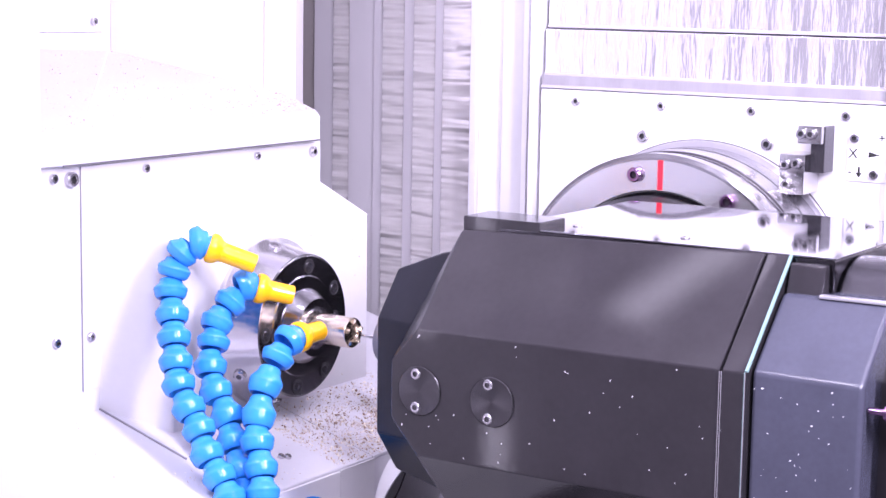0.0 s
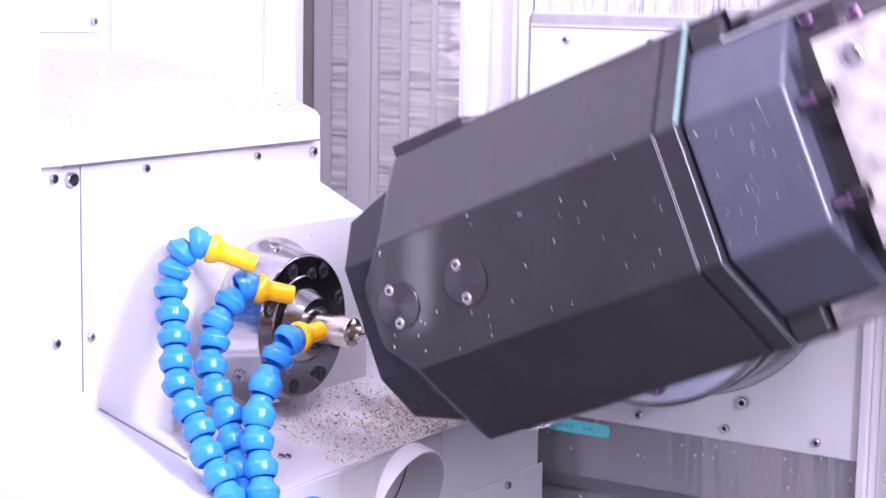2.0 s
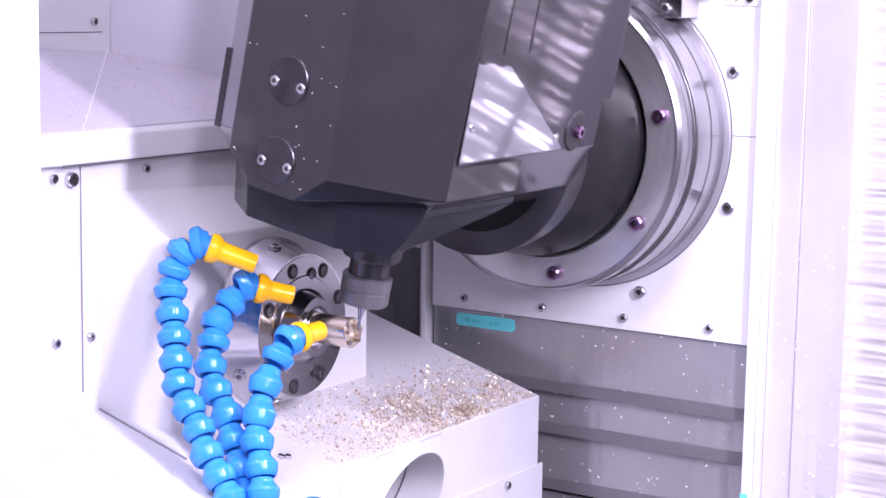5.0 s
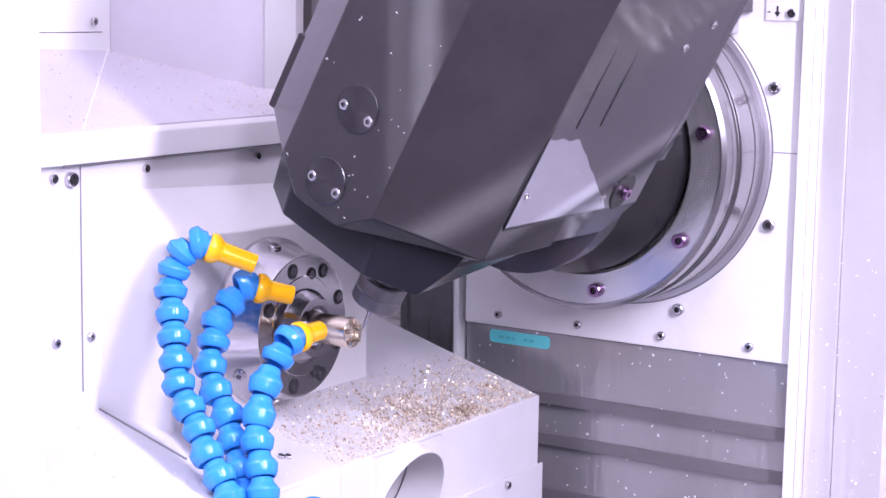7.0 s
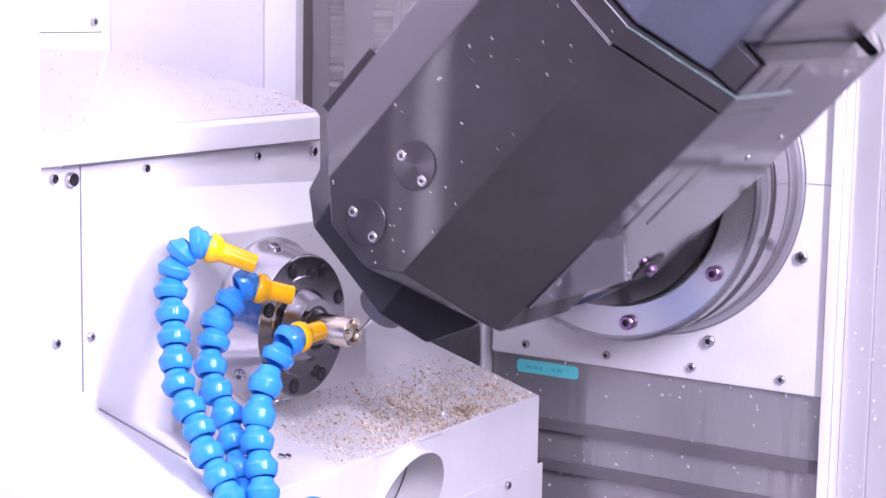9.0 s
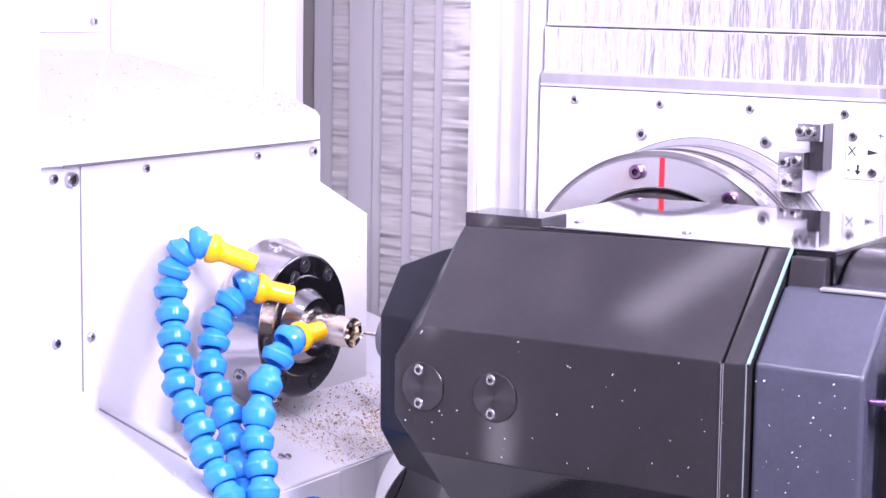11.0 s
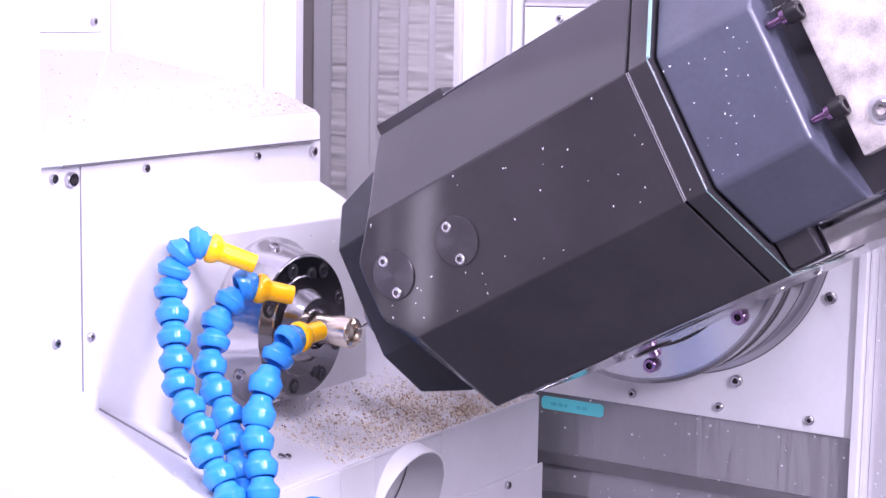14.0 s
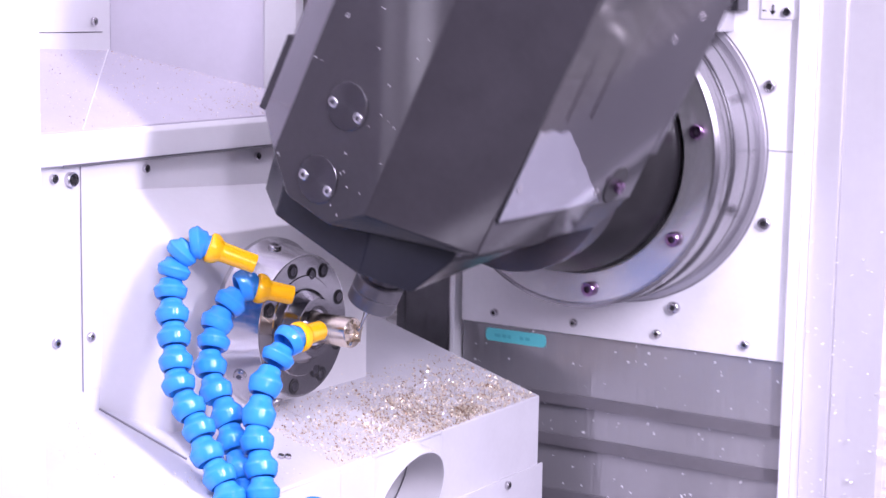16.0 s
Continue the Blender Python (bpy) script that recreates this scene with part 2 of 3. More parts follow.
def screw(r, m, parent=None, material="screw", label=""):
    """A socket cap screw whose head stands out along its z axis."""
    key = (r, material)
    if key not in SCREW:
        h = r * 0.9
        b = lathe([(0, 0), (r, 0), (r, h * 0.82), (r * 0.84, h), (r * 0.48, h), (r * 0.46, h * 0.35), (0, h * 0.3)], n=18, close=False)
        me = bpy.data.meshes.new("cap_screw")
        b.to_mesh(me)
        b.free()
        me.materials.append(M[material])
        me.materials.append(M["hole"])
        for p in me.polygons:
            if p.center.z < h * 0.6 and math.hypot(p.center.x, p.center.y) < r * 0.47:
                p.material_index = 1
        me.shade_smooth()
        me.set_sharp_from_angle(angle=radians(35))
        SCREW[key] = me
    ob = new("screw", SCREW[key])
    ob.parent = parent
    ob.matrix_basis = m
    if label:
        ob["label"] = label
    return ob


# ---- enclosure ----
def structure(name, bm, material, label, category, smooth=40):
    return tagged(part(name, bm, material, None, "", smooth), label, category, kind="structure")


structure("floor", box(-1.0, 2.0, -2.0, 1.0, -0.75, -0.70, 0), "bed", "dark sheet-metal floor of the machine enclosure", "floor")
structure("ceiling", box(-1.0, 2.0, -2.0, 1.0, 1.40, 1.45, 0), "white", "white sheet-metal roof of the machine enclosure", "ceiling")
structure("wall_west", box(-0.65, -0.60, -2.0, 1.0, -0.7, 1.4, 0), "door_white", "white sheet-metal end wall of the enclosure", "wall")
structure("wall_east", box(1.75, 1.80, -2.0, 1.0, -0.7, 1.4, 0), "bed", "dark grey end wall of the enclosure", "wall")
structure("wall_south", box(-1.0, 2.0, -2.0, -1.95, -0.7, 1.4, 0), "door", "grey workshop side behind the viewpoint", "wall")
structure("wall_north", box(-1.0, 2.0, 0.62, 0.66, -0.7, 1.4, 0), "cover", "grey steel rear wall of the working area", "wall")
structure("trim", box(-0.30, 0.0528, -0.42, -0.40, -0.7, 1.3, 0.002), "door_white", "white painted door post beside the spindle housing", "post")

# spindle side: wall panel, hood, cap, column
wall = structure("wall_spindle", box(-0.30, -0.110, -0.42, 0.172, -0.45, 0.1669, 0.0003), "white", "white painted panel wall of the spindle stock", "wall panel")
cap = thing("housing_cap", "white cap ledge over the spindle housing, strewn with chips", "machine cover")
part("ledge", prism([(-0.60, 0.371), (-0.60, 0.1672), (-0.0985, 0.1672), (-0.0985, 0.1915), (-0.1015, 0.1960)], "y", -0.42, 0.1575, 0.0012), "white", cap)
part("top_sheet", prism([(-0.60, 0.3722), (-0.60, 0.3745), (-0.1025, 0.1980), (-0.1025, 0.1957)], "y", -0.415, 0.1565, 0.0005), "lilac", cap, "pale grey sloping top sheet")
seam_a, seam_b = Vector((-0.1030, -0.1950, 0.1975)), Vector((-0.2740, 0.0200, 0.2592))
part("seam", loft([[p + Vector(d) for d in ((-0.0008, 0, -0.001), (0.0008, 0, -0.001), (0.0006, 0, 0.0012), (-0.0006, 0, 0.0012))] for p in (seam_a, seam_b)], 0), "plate", cap)
part("joint", box(-0.0992, -0.0976, -0.2250, 0.1560, 0.1662, 0.1678, 0), "bed", cap)
column = thing("spindle_column", "white painted upper column with angled side panels", "machine column")
part("panel", prism([(-0.55, -0.42), (-0.2837, -0.42), (-0.2837, -0.0676), (-0.2740, 0.0237), (-0.55, 0.0237)], "z", 0.20, 1.3, 0.001), "white", column)
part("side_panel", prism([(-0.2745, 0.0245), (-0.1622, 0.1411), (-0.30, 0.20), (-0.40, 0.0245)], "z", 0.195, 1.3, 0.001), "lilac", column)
part("edge_strip", prism([(-0.1618, 0.1415), (-0.1534, 0.1854), (-0.20, 0.26), (-0.30, 0.2005)], "z", 0.19, 1.3, 0.001), "white", column)
part("seam", box(-0.2850, -0.2834, -0.42, -0.0677, 0.2780, 0.2788, 0), "screw", column)
part("seam", prism([(-0.2850, -0.0676), (-0.2830, -0.0676), (-0.2745, 0.0120), (-0.2765, 0.0120)], "z", 0.2780, 0.2788, 0), "screw", column)
screw(0.0042, at(-0.2755, 0.0, 0.2895, TO_X), column)

def table_edge(x):
    return -0.0998 - 0.2950 * x


hood = thing("spindle_hood", "white sheet-metal hood round the work spindle", "machine cover")
P0, P1 = -0.111, -0.045
part("shell", loft([
    [(P0, -0.169, 0.141), (P0, -0.172, -0.30), (P0, 0.171, -0.30), (P0, 0.1712, 0.122)],
    [(P1, -0.143, 0.096), (P1, -0.137, -0.30), (P1, 0.1745, -0.30), (P1, 0.1714, 0.0905)]], 0.002), "white", hood)
part("flange", box(-0.1105, -0.1085, -0.1920, 0.1715, -0.046, 0.1640, 0.0006), "white", hood)
part("joint", box(-0.1092, -0.1084, -0.1931, -0.1924, -0.046, 0.1655, 0), "line", hood)
part("joint", prism([(-0.1110, table_edge(-0.111)), (-0.0030, table_edge(-0.003)), (-0.0030, table_edge(-0.003) + 0.0014), (-0.1110, table_edge(-0.111) + 0.0014)], "y", -0.1712, -0.1695, 0), "line", hood)
for y, z, r in [(-0.1064, 0.1556, 0.0042), (0.0618, 0.1557, 0.0042), (0.1561, 0.1540, 0.0055), (-0.1835, 0.0045, 0.0045)]:
    screw(r, at(-0.1088, y, z, TO_X), hood)
for y, z, r in [(-0.2268, 0.1551, 0.0045), (-0.2056, 0.1529, 0.0070), (-0.2264, 0.0049, 0.0045)]:
    screw(r, at(-0.1102, y, z, TO_X), wall)

# ---- chip table ----
TA, TB, TC = -0.0998, -0.2950, 0.0


def table_z(x, y):
    return TA + TB * x + TC * y


table = thing("chip_table", "grey-white sloping sheet-metal chip table below the spindle", "machine table")


def slab(x0, x1, y0, y1, drop):
    o = bmesh.new()
    top = [o.verts.new((x, y, table_z(x, y))) for x, y in ((x0, y0), (x1, y0), (x1, y1), (x0, y1))]
    low = [o.verts.new((x, y, drop)) for x, y in ((x0, y0), (x1, y0), (x1, y1), (x0, y1))]
    o.faces.new(top)
    o.faces.new(low[::-1])
    for i in range(4):
        o.faces.new((low[i], low[(i + 1) % 4], top[(i + 1) % 4], top[i]))
    bmesh.ops.recalc_face_normals(o, faces=o.faces)
    return bevel(o, 0.0015)


part("top_panel", slab(-0.20, 0.0755, 0.1362, 0.3393, -0.69), "cream", table)
part("top_panel", slab(-0.20, 0.0755, -0.42, 0.0133, -0.69), "cream", table)
part("top_panel", prism([(-0.20, table_z(-0.20, 0)), (0.0755, table_z(0.0755, 0)), (0.0755, table_z(0.0755, 0) - 0.003), (-0.20, table_z(-0.20, 0) - 0.003)], "y", 0.0135, 0.1360, 0.0004), "cream", table)
arch = [(0.0750 + 0.0606 * math.cos(math.pi * k / 24), -0.1858 + 0.0606 * math.sin(math.pi * k / 24)) for k in range(25)]
part("end_panel", prism([(0.0135, -0.1256), (0.1360, -0.1256), (0.1360, -0.32)] + [(arch[0][0], -0.32)] + arch + [(arch[-1][0], -0.32), (0.0135, -0.32)], "x", 0.0735, 0.0752, 0), "cream", table)
for x, y in ((0.0351, -0.0801), (0.0385, -0.0740)):
    screw(0.0035, at(x, y, table_z(x, y), pose(0, 0, 0, 0, 16.5, 0)), table)
part("end_cover", box(0.0756, 0.0782, 0.1500, 0.3460, -0.60, -0.2005, 0.0008), "cream", table)
part("front_cover", box(0.0756, 0.0790, -0.40, -0.0440, -0.50, -0.1245, 0.001), "white", table)
part("side_cover", box(0.0756, 0.0775, -0.0420, 0.0140, -0.50, -0.1240, 0.0008), "white", table)
screw(0.0048, at(0.0790, -0.0890, -0.1465, TO_X), table)
screw(0.0045, at(0.0782, 0.2663, -0.2089, TO_X), table)

# ---- curved pipe chute in the table ----
chute = thing("chute_pipe", "white round chute pipe set into the chip table", "pipe")
turn = at(0.0775, 0.0750, -0.1858, pose(0, 0, 0, 0, 106.5, 0))
part("pipe", lathe([(0.0600, -0.20), (0.0600, 0.0), (0.0596, 0.0008), (0.0578, 0.0008), (0.0574, 0.0), (0.0574, -0.20)], turn, 72), "white", chute)
part("joint_line", lathe([(0.0572, -0.046), (0.0572, -0.0445), (0.0564, -0.0445), (0.0564, -0.046)], turn, 72), "bed", chute)
part("inner_sleeve", lathe([(0.0480, -0.19), (0.0480, -0.070), (0.0455, -0.070), (0.0455, -0.19)], turn, 72), "cream", chute)
part("inner_seal", lathe([(0.0450, -0.19), (0.0450, -0.068), (0.0435, -0.068), (0.0435, -0.19)], turn, 72), "rubber", chute)

# ---- work spindle: flange, face plate, workpiece ----
flange = thing("spindle_flange", "polished steel flange of the work spindle", "spindle flange")
part("ring", lathe([(0.0, -0.012), (0.083, -0.012), (0.0845, -0.006), (0.0835, 0.006), (0.078, 0.012), (0.0715, 0.040), (0.0705, 0.0445), (0.0, 0.0445)], at(-0.0450, 0, 0, TO_X), 96, close=False), "steel", flange)
for a in (82, 142, 206, -33, -83, 26):
    c, s = math.cos(radians(a)), math.sin(radians(a))
    screw(0.0065, at(-0.028, -0.0745 * c, 0.0745 * s, Vector((0.35, -c, s)).to_track_quat("Z", "Y").to_matrix().to_4x4()), flange)

face = thing("face_plate", "dark polished round face plate with bolt holes", "spindle face plate")
part("disc", lathe([(0.0, -0.006), (0.0702, -0.006), (0.0702, -0.0012), (0.0688, 0.0), (0.0500, 0.0), (0.0490, 0.0010), (0.0370, 0.0010), (0.0365, 0.0040), (0.0290, 0.0150), (0.0285, 0.0165), (0.0215, 0.0165), (0.0190, 0.0080), (0.0, 0.0080)], TO_X, 96, close=False), "chuck", face)
for a, rr in ((22.7, 0.0585), (72.5, 0.0585), (121.5, 0.0600), (160, 0.0610), (-76, 0.0600), (-119, 0.0610), (-155, 0.0600), (-28, 0.0595), (104, 0.0505), (-112, 0.0510)):
    c, s = math.cos(radians(a)), math.sin(radians(a))
    hole = part("bolt_hole", lathe([(0.0072, 0.0), (0.0075, 0.0005), (0.0070, 0.0008), (0.0066, 0.0004), (0, 0.0003)], at(0.0002, -rr * c, rr * s, TO_X), 24, close=False), "hole", face)
    part("bolt", lathe([(0.0048, 0.0), (0.0048, 0.0006), (0.0044, 0.0010), (0.0026, 0.0010), (0.0024, 0.0005), (0, 0.0005)], at(0.0004, -rr * c, rr * s, TO_X), 18, close=False), "darksteel", hole)
part("collet", lathe([(0.0212, 0.004), (0.0205, 0.0125), (0.0180, 0.0145), (0.0160, 0.0140), (0.0160, 0.004)], TO_X, 40), "steel", face)

work = thing("workpiece", "short round metal bar with a machined end, clamped in the spindle", "workpiece")
part("bar", lathe([(0, 0.004), (0.0149, 0.004), (0.0149, 0.0590), (0.0142, 0.0602), (0.0092, 0.0604), (0.0080, 0.0570), (0, 0.0565)], TO_X, 40, close=False), "brass", work)
for i in range(5):
    a = radians(72 * i + 20)
    part("tooth", loft([[(0.056, 0.0085 * math.cos(a + d), 0.0085 * math.sin(a + d)) for d in (-0.45, 0.0, 0.45)] + [(0.056, 0.0150 * math.cos(a), 0.0150 * math.sin(a))],
                       [(0.0635, 0.0105 * math.cos(a + d), 0.0105 * math.sin(a + d)) for d in (-0.2, 0.0, 0.2)] + [(0.0635, 0.0130 * math.cos(a), 0.0130 * math.sin(a))]], 0.0003), "brass", work)

# ---- coolant hoses ----
HOSES = [
    ([(-0.0165, -0.1381, 0.0960), (-0.0278, -0.1469, 0.0871), (-0.0324, -0.1527, 0.0711), (-0.0313, -0.1587, 0.0527), (-0.0229, -0.1662, 0.0332), (-0.0145, -0.1735, 0.0140), (-0.0057, -0.1813, -0.0060), (0.0032, -0.1879, -0.0243), (0.0179, -0.1913, -0.0433), (0.0320, -0.1939, -0.0603), (0.0451, -0.1987, -0.0794), (0.0609, -0.2006, -0.0969), (0.0741, -0.2035, -0.1129), (0.0815, -0.2048, -0.1316)],
     (0.0234, -0.1039, 0.0759)),
    ([(0.0034, -0.0941, 0.0530), (-0.0029, -0.1079, 0.0382), (-0.0073, -0.1220, 0.0211), (-0.0039, -0.1311, 0.0044), (0.0010, -0.1416, -0.0160), (0.0128, -0.1479, -0.0366), (0.0288, -0.1511, -0.0564), (0.0407, -0.1575, -0.0769), (0.0546, -0.1642, -0.0993), (0.0658, -0.1708, -0.1194), (0.0702, -0.1714, -0.1393)],
     (0.0337, -0.0611, 0.0422)),
    ([(0.0679, -0.1103, 0.0114), (0.0642, -0.1221, -0.0028), (0.0627, -0.1381, -0.0252), (0.0667, -0.1527, -0.0505), (0.0732, -0.1632, -0.0717), (0.0836, -0.1707, -0.0922), (0.0921, -0.1788, -0.1115), (0.0962, -0.1832, -0.1302)],
     (0.0707, -0.0665, 0.0140)),
]
SEG = bpy.data.meshes.new("hose_segment")
b = lathe([(0.0088, -0.0125), (0.0106, -0.0112), (0.0110, -0.0088), (0.0117, -0.0074), (0.0134, -0.0056), (0.0148, -0.0040), (0.0154, -0.0032), (0.0161, -0.0026), (0.0163, -0.0004), (0.0158, 0.0006), (0.0155, 0.0022),
           (0.0152, 0.0042), (0.0143, 0.0062), (0.0131, 0.0078), (0.0122, 0.0084), (0.0112, 0.0080), (0.0090, 0.0030)], None, 36)
b.to_mesh(SEG)
b.free()
SEG.materials.append(M["blue"])
SEG.shade_smooth()
SEG.set_sharp_from_angle(angle=radians(50))
for pts, tip in HOSES:
    hose = thing("coolant_hose", "blue jointed plastic coolant hose with a yellow nozzle", "coolant hose", "coolant hoses by the spindle")
    pts = [Vector(p) for p in pts]
    pts += [pts[-1] + (pts[-1] - pts[-2]) * 1.0, pts[-1] + (pts[-1] - pts[-2]) * 2.0]
    tip = Vector(tip)
    for i, p in enumerate(pts):
        way = (pts[i - 1] if i else tip) - (pts[i + 1] if i + 1 < len(pts) else p)
        if i == 0:
            way = (tip - p).normalized() + (p - pts[1]).normalized()
        seg = new("hose_segment", SEG)
        seg.parent = hose
        gap = ((pts[i - 1] if i else pts[1]) - p).length
        # the open cup of each segment looks down the hose
        seg.matrix_basis = Matrix.LocRotScale(p, (-way).to_track_quat("Z", "Y"), (0.96, 0.96, max(0.85, gap / 0.0215)))
    way = (tip - pts[0]).normalized()
    start = pts[0] + way * 0.012
    m = Matrix.LocRotScale(start, way.to_track_quat("Z", "Y"), None)
    L = (tip - start).length
    part("socket", lathe([(0.0095, -0.010), (0.0105, -0.002), (0.0095, 0.004), (0.004, 0.004), (0.004, -0.010)], m, 28), "blue", hose)
    part("nozzle", lathe([(0.0118, -0.0020), (0.0138, -0.0008), (0.0143, 0.0012), (0.0141, 0.0040), (0.0130, 0.0068), (0.0112, 0.0092), (0.0098, 0.0108), (0.0093, 0.0128), (0.0090, L - 0.001), (0.0084, L), (0.0066, L), (0.0066, 0.010), (0.0100, 0.001)], m, 32), "yellow", hose, "yellow plastic nozzle")

hose = thing("coolant_hose", "short blue jointed plastic hose end", "coolant hose", "coolant hoses by the spindle")
for k in range(3):
    seg = new("hose_segment", SEG)
    seg.parent, seg.matrix_basis = hose, Matrix.LocRotScale((0.1000, -0.1149, -0.1440 - 0.020 * k), Euler((radians(180), 0.1, 0)), (1, 1, 1))

# ---- sliding covers of the cross axis, behind everything ----
EDGES = [-0.3600, -0.3183, -0.2874, -0.2613, -0.2228, -0.2084, -0.1750, -0.1601, -0.1275, -0.1154, -0.0740]
LEAVES = []
for i in range(10):
    leaf = tagged(part("way_cover_leaf", box(EDGES[i], EDGES[i + 1] + 0.012, 0.440 - 0.002 * i, 0.4455 - 0.002 * i, -0.7, 1.2, 0.0008), ("leaf_dark", "leaf", "ripple_h", "leaf", "leaf", "ripple_h", "leaf", "ripple_h", "leaf", "ripple_h")[i]), "tall grey steel leaf of the sliding way cover", "way cover", "way cover leaves")
    LEAVES.append((leaf, 0.45 * i / 9, 0.2442))
for i in range(6):
    x = 0.545 + 0.055 * i
    leaf = tagged(part("way_cover_leaf", box(x - 0.03, x + 0.057, 0.425 + 0.003 * i, 0.4275 + 0.003 * i, -0.7, 1.2, 0.0008), "ripple_h"), "tall grey steel leaf of the sliding way cover", "way cover", "way cover leaves")
    LEAVES.append((leaf, 0.9 - 0.15 * i, 0.2442))

# ---- carriage frame that slides sideways ----
carriage = thing("cross_carriage", "white and steel sliding carriage frame behind the swivel plate", "machine carriage")
for name, x0, x1, y0, y1, ma in [
        ("side_strip", -0.3081, -0.2990, 0.402, 0.44, "cream"), ("side_panel", -0.2985, -0.2645, 0.408, 0.44, "plate"), ("side_panel", -0.2640, -0.2340, 0.402, 0.44, "white"),
        ("side_strip", -0.2335, -0.2228, 0.396, 0.44, "plate"), ("rail", -0.2222, -0.2155, 0.388, 0.44, "brushed"), ("rail", -0.2150, -0.2085, 0.380, 0.44, "plate"),
        ("rail", 0.2045, 0.2130, 0.378, 0.44, "plate"), ("rail", 0.2135, 0.2180, 0.388, 0.44, "white"), ("side_panel", 0.2185, 0.2480, 0.400, 0.44, "panel_steel"), ("side_panel", 0.2485, 0.3020, 0.405, 0.44, "panel_steel")]:
    if x1 < -0.2225:
        # shade on the strip's lower part, built as a separate dark length
        part("shade_strip", box(x0, x1, y0 + 0.003, y1, -0.7, 0.0195, 0.0008), "bed", carriage, "lower part of the side strip, darkened as shade")
        part(name, box(x0, x1, y0, y1, 0.02, 1.2, 0.0008), ma, carriage)
    else:
        part(name, box(x0, x1, y0, y1, -0.7, 1.2, 0.0008), ma, carriage)
part("marker", box(0.2040, 0.2125, 0.3768, 0.3780, -0.235, -0.205, 0.0003), "teal", carriage, "small teal marker")
part("back_panel", box(-0.21, 0.21, 0.43, 0.44, -0.7, 1.2, 0), "cover", carriage)

# ---- telescopic covers above and below the plate ----
SLATS = []
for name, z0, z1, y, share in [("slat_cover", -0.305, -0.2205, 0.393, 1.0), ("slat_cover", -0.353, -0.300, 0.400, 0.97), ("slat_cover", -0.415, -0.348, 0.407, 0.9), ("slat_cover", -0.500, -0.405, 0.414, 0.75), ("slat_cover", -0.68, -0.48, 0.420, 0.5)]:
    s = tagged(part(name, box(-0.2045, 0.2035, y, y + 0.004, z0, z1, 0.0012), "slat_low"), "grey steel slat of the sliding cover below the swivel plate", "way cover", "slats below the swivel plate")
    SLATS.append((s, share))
for z0, z1, y, share in [(0.2205, 0.236, 0.389, 1.0), (0.234, 0.287, 0.396, 1.0), (0.284, 0.338, 0.402, 0.95), (0.330, 0.45, 0.408, 0.85), (0.43, 0.75, 0.414, 0.6)]:
    s = tagged(part("slat_cover", box(-0.2045, 0.2035, y, y + 0.004, z0, z1, 0.0015), "slat" if z1 < 0.24 else "ripple_v"), "polished steel slat of the sliding cover above the swivel plate", "way cover", "slats above the swivel plate")
    SLATS.append((s, share))

rnd = random.Random(21)
for s, share in SLATS:
    z0, z1, y = s.bound_box[0][2], s.bound_box[1][2], s.bound_box[0][1]
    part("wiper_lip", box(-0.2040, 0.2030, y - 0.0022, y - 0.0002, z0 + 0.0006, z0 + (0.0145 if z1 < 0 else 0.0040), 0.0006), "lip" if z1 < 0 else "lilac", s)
    if z1 < 0:
        o = bmesh.new()
        for i in range(44):
            r = 0.0005 + 0.0012 * rnd.random() ** 2
            bmesh.ops.create_icosphere(o, subdivisions=1, radius=1, matrix=Matrix.LocRotScale((rnd.uniform(-0.19, 0.20), y, rnd.uniform(z0, z1)), Euler((0, rnd.uniform(0, 3), 0)), (r * rnd.uniform(0.8, 2), 0.0006, r)))
        tagged(part("stuck_chips", o, "white", s, "pale metal specks stuck to the slat"), kind="stuff")
for leaf, share, rest in LEAVES:
    x1, y = leaf.bound_box[4][0], leaf.bound_box[0][1]
    part("edge_fold", box(x1 - 0.0115, x1 - 0.0005, y - 0.0010, y, -0.69, 1.19, 0.0004), "cover", leaf)

# ---- swivel plate ----
plate = thing("swivel_plate", "pale ground steel plate that carries the swivel ring", "machine plate")
part("plate", box(-0.2035, 0.2030, 0.387, 0.400, -0.2195, 0.2200, 0.0012), "plate", plate)
for x in (-0.157, -0.052, 0.053, 0.157):
    for z in (-0.2055, 0.2078):
        screw(0.0048, at(x, 0.3868, z, TO_FRONT), plate)
for a in (22.6, 67.4, 112.6, 157.4, 202.6, 247.4, 292.6, 337.4):
    screw(0.0066, at(0.1885 * math.cos(radians(a)), 0.3868, 0.1885 * math.sin(radians(a)), TO_FRONT), plate)
part("flange_ring", lathe([(0.150, 0.0), (0.1735, 0.0), (0.1735, 0.0030), (0.1725, 0.0040), (0.150, 0.0040)], at(0, 0.387, 0, TO_FRONT), 128), "flange", plate)
for a in (-22, -68, 68, 112):
    screw(0.0050, at(0.1550 * math.cos(radians(a)), 0.3835, 0.1550 * math.sin(radians(a)), TO_FRONT), plate)
part("joint", box(0.1745, 0.2030, 0.3862, 0.3880, 0.0045, 0.0055, 0), "line", plate)
arc = [(-0.0045 * math.cos(k * 0.5236), 0.0045 * math.sin(k * 0.5236)) for k in range(4)]
LX0, LX1, LZ0, LZ1 = -0.1675, -0.0960, -0.2360, -0.2300
outline = [(LX0 + p, LZ1 + q) for p, q in arc] + [(LX1 - p, LZ1 + q) for p, q in arc[::-1]] + [(LX1 - p, LZ0 - q) for p, q in arc] + [(LX0 + p, LZ0 - q) for p, q in arc[::-1]]
outline = list(dict.fromkeys((round(p, 5), round(q, 5)) for p, q in outline))
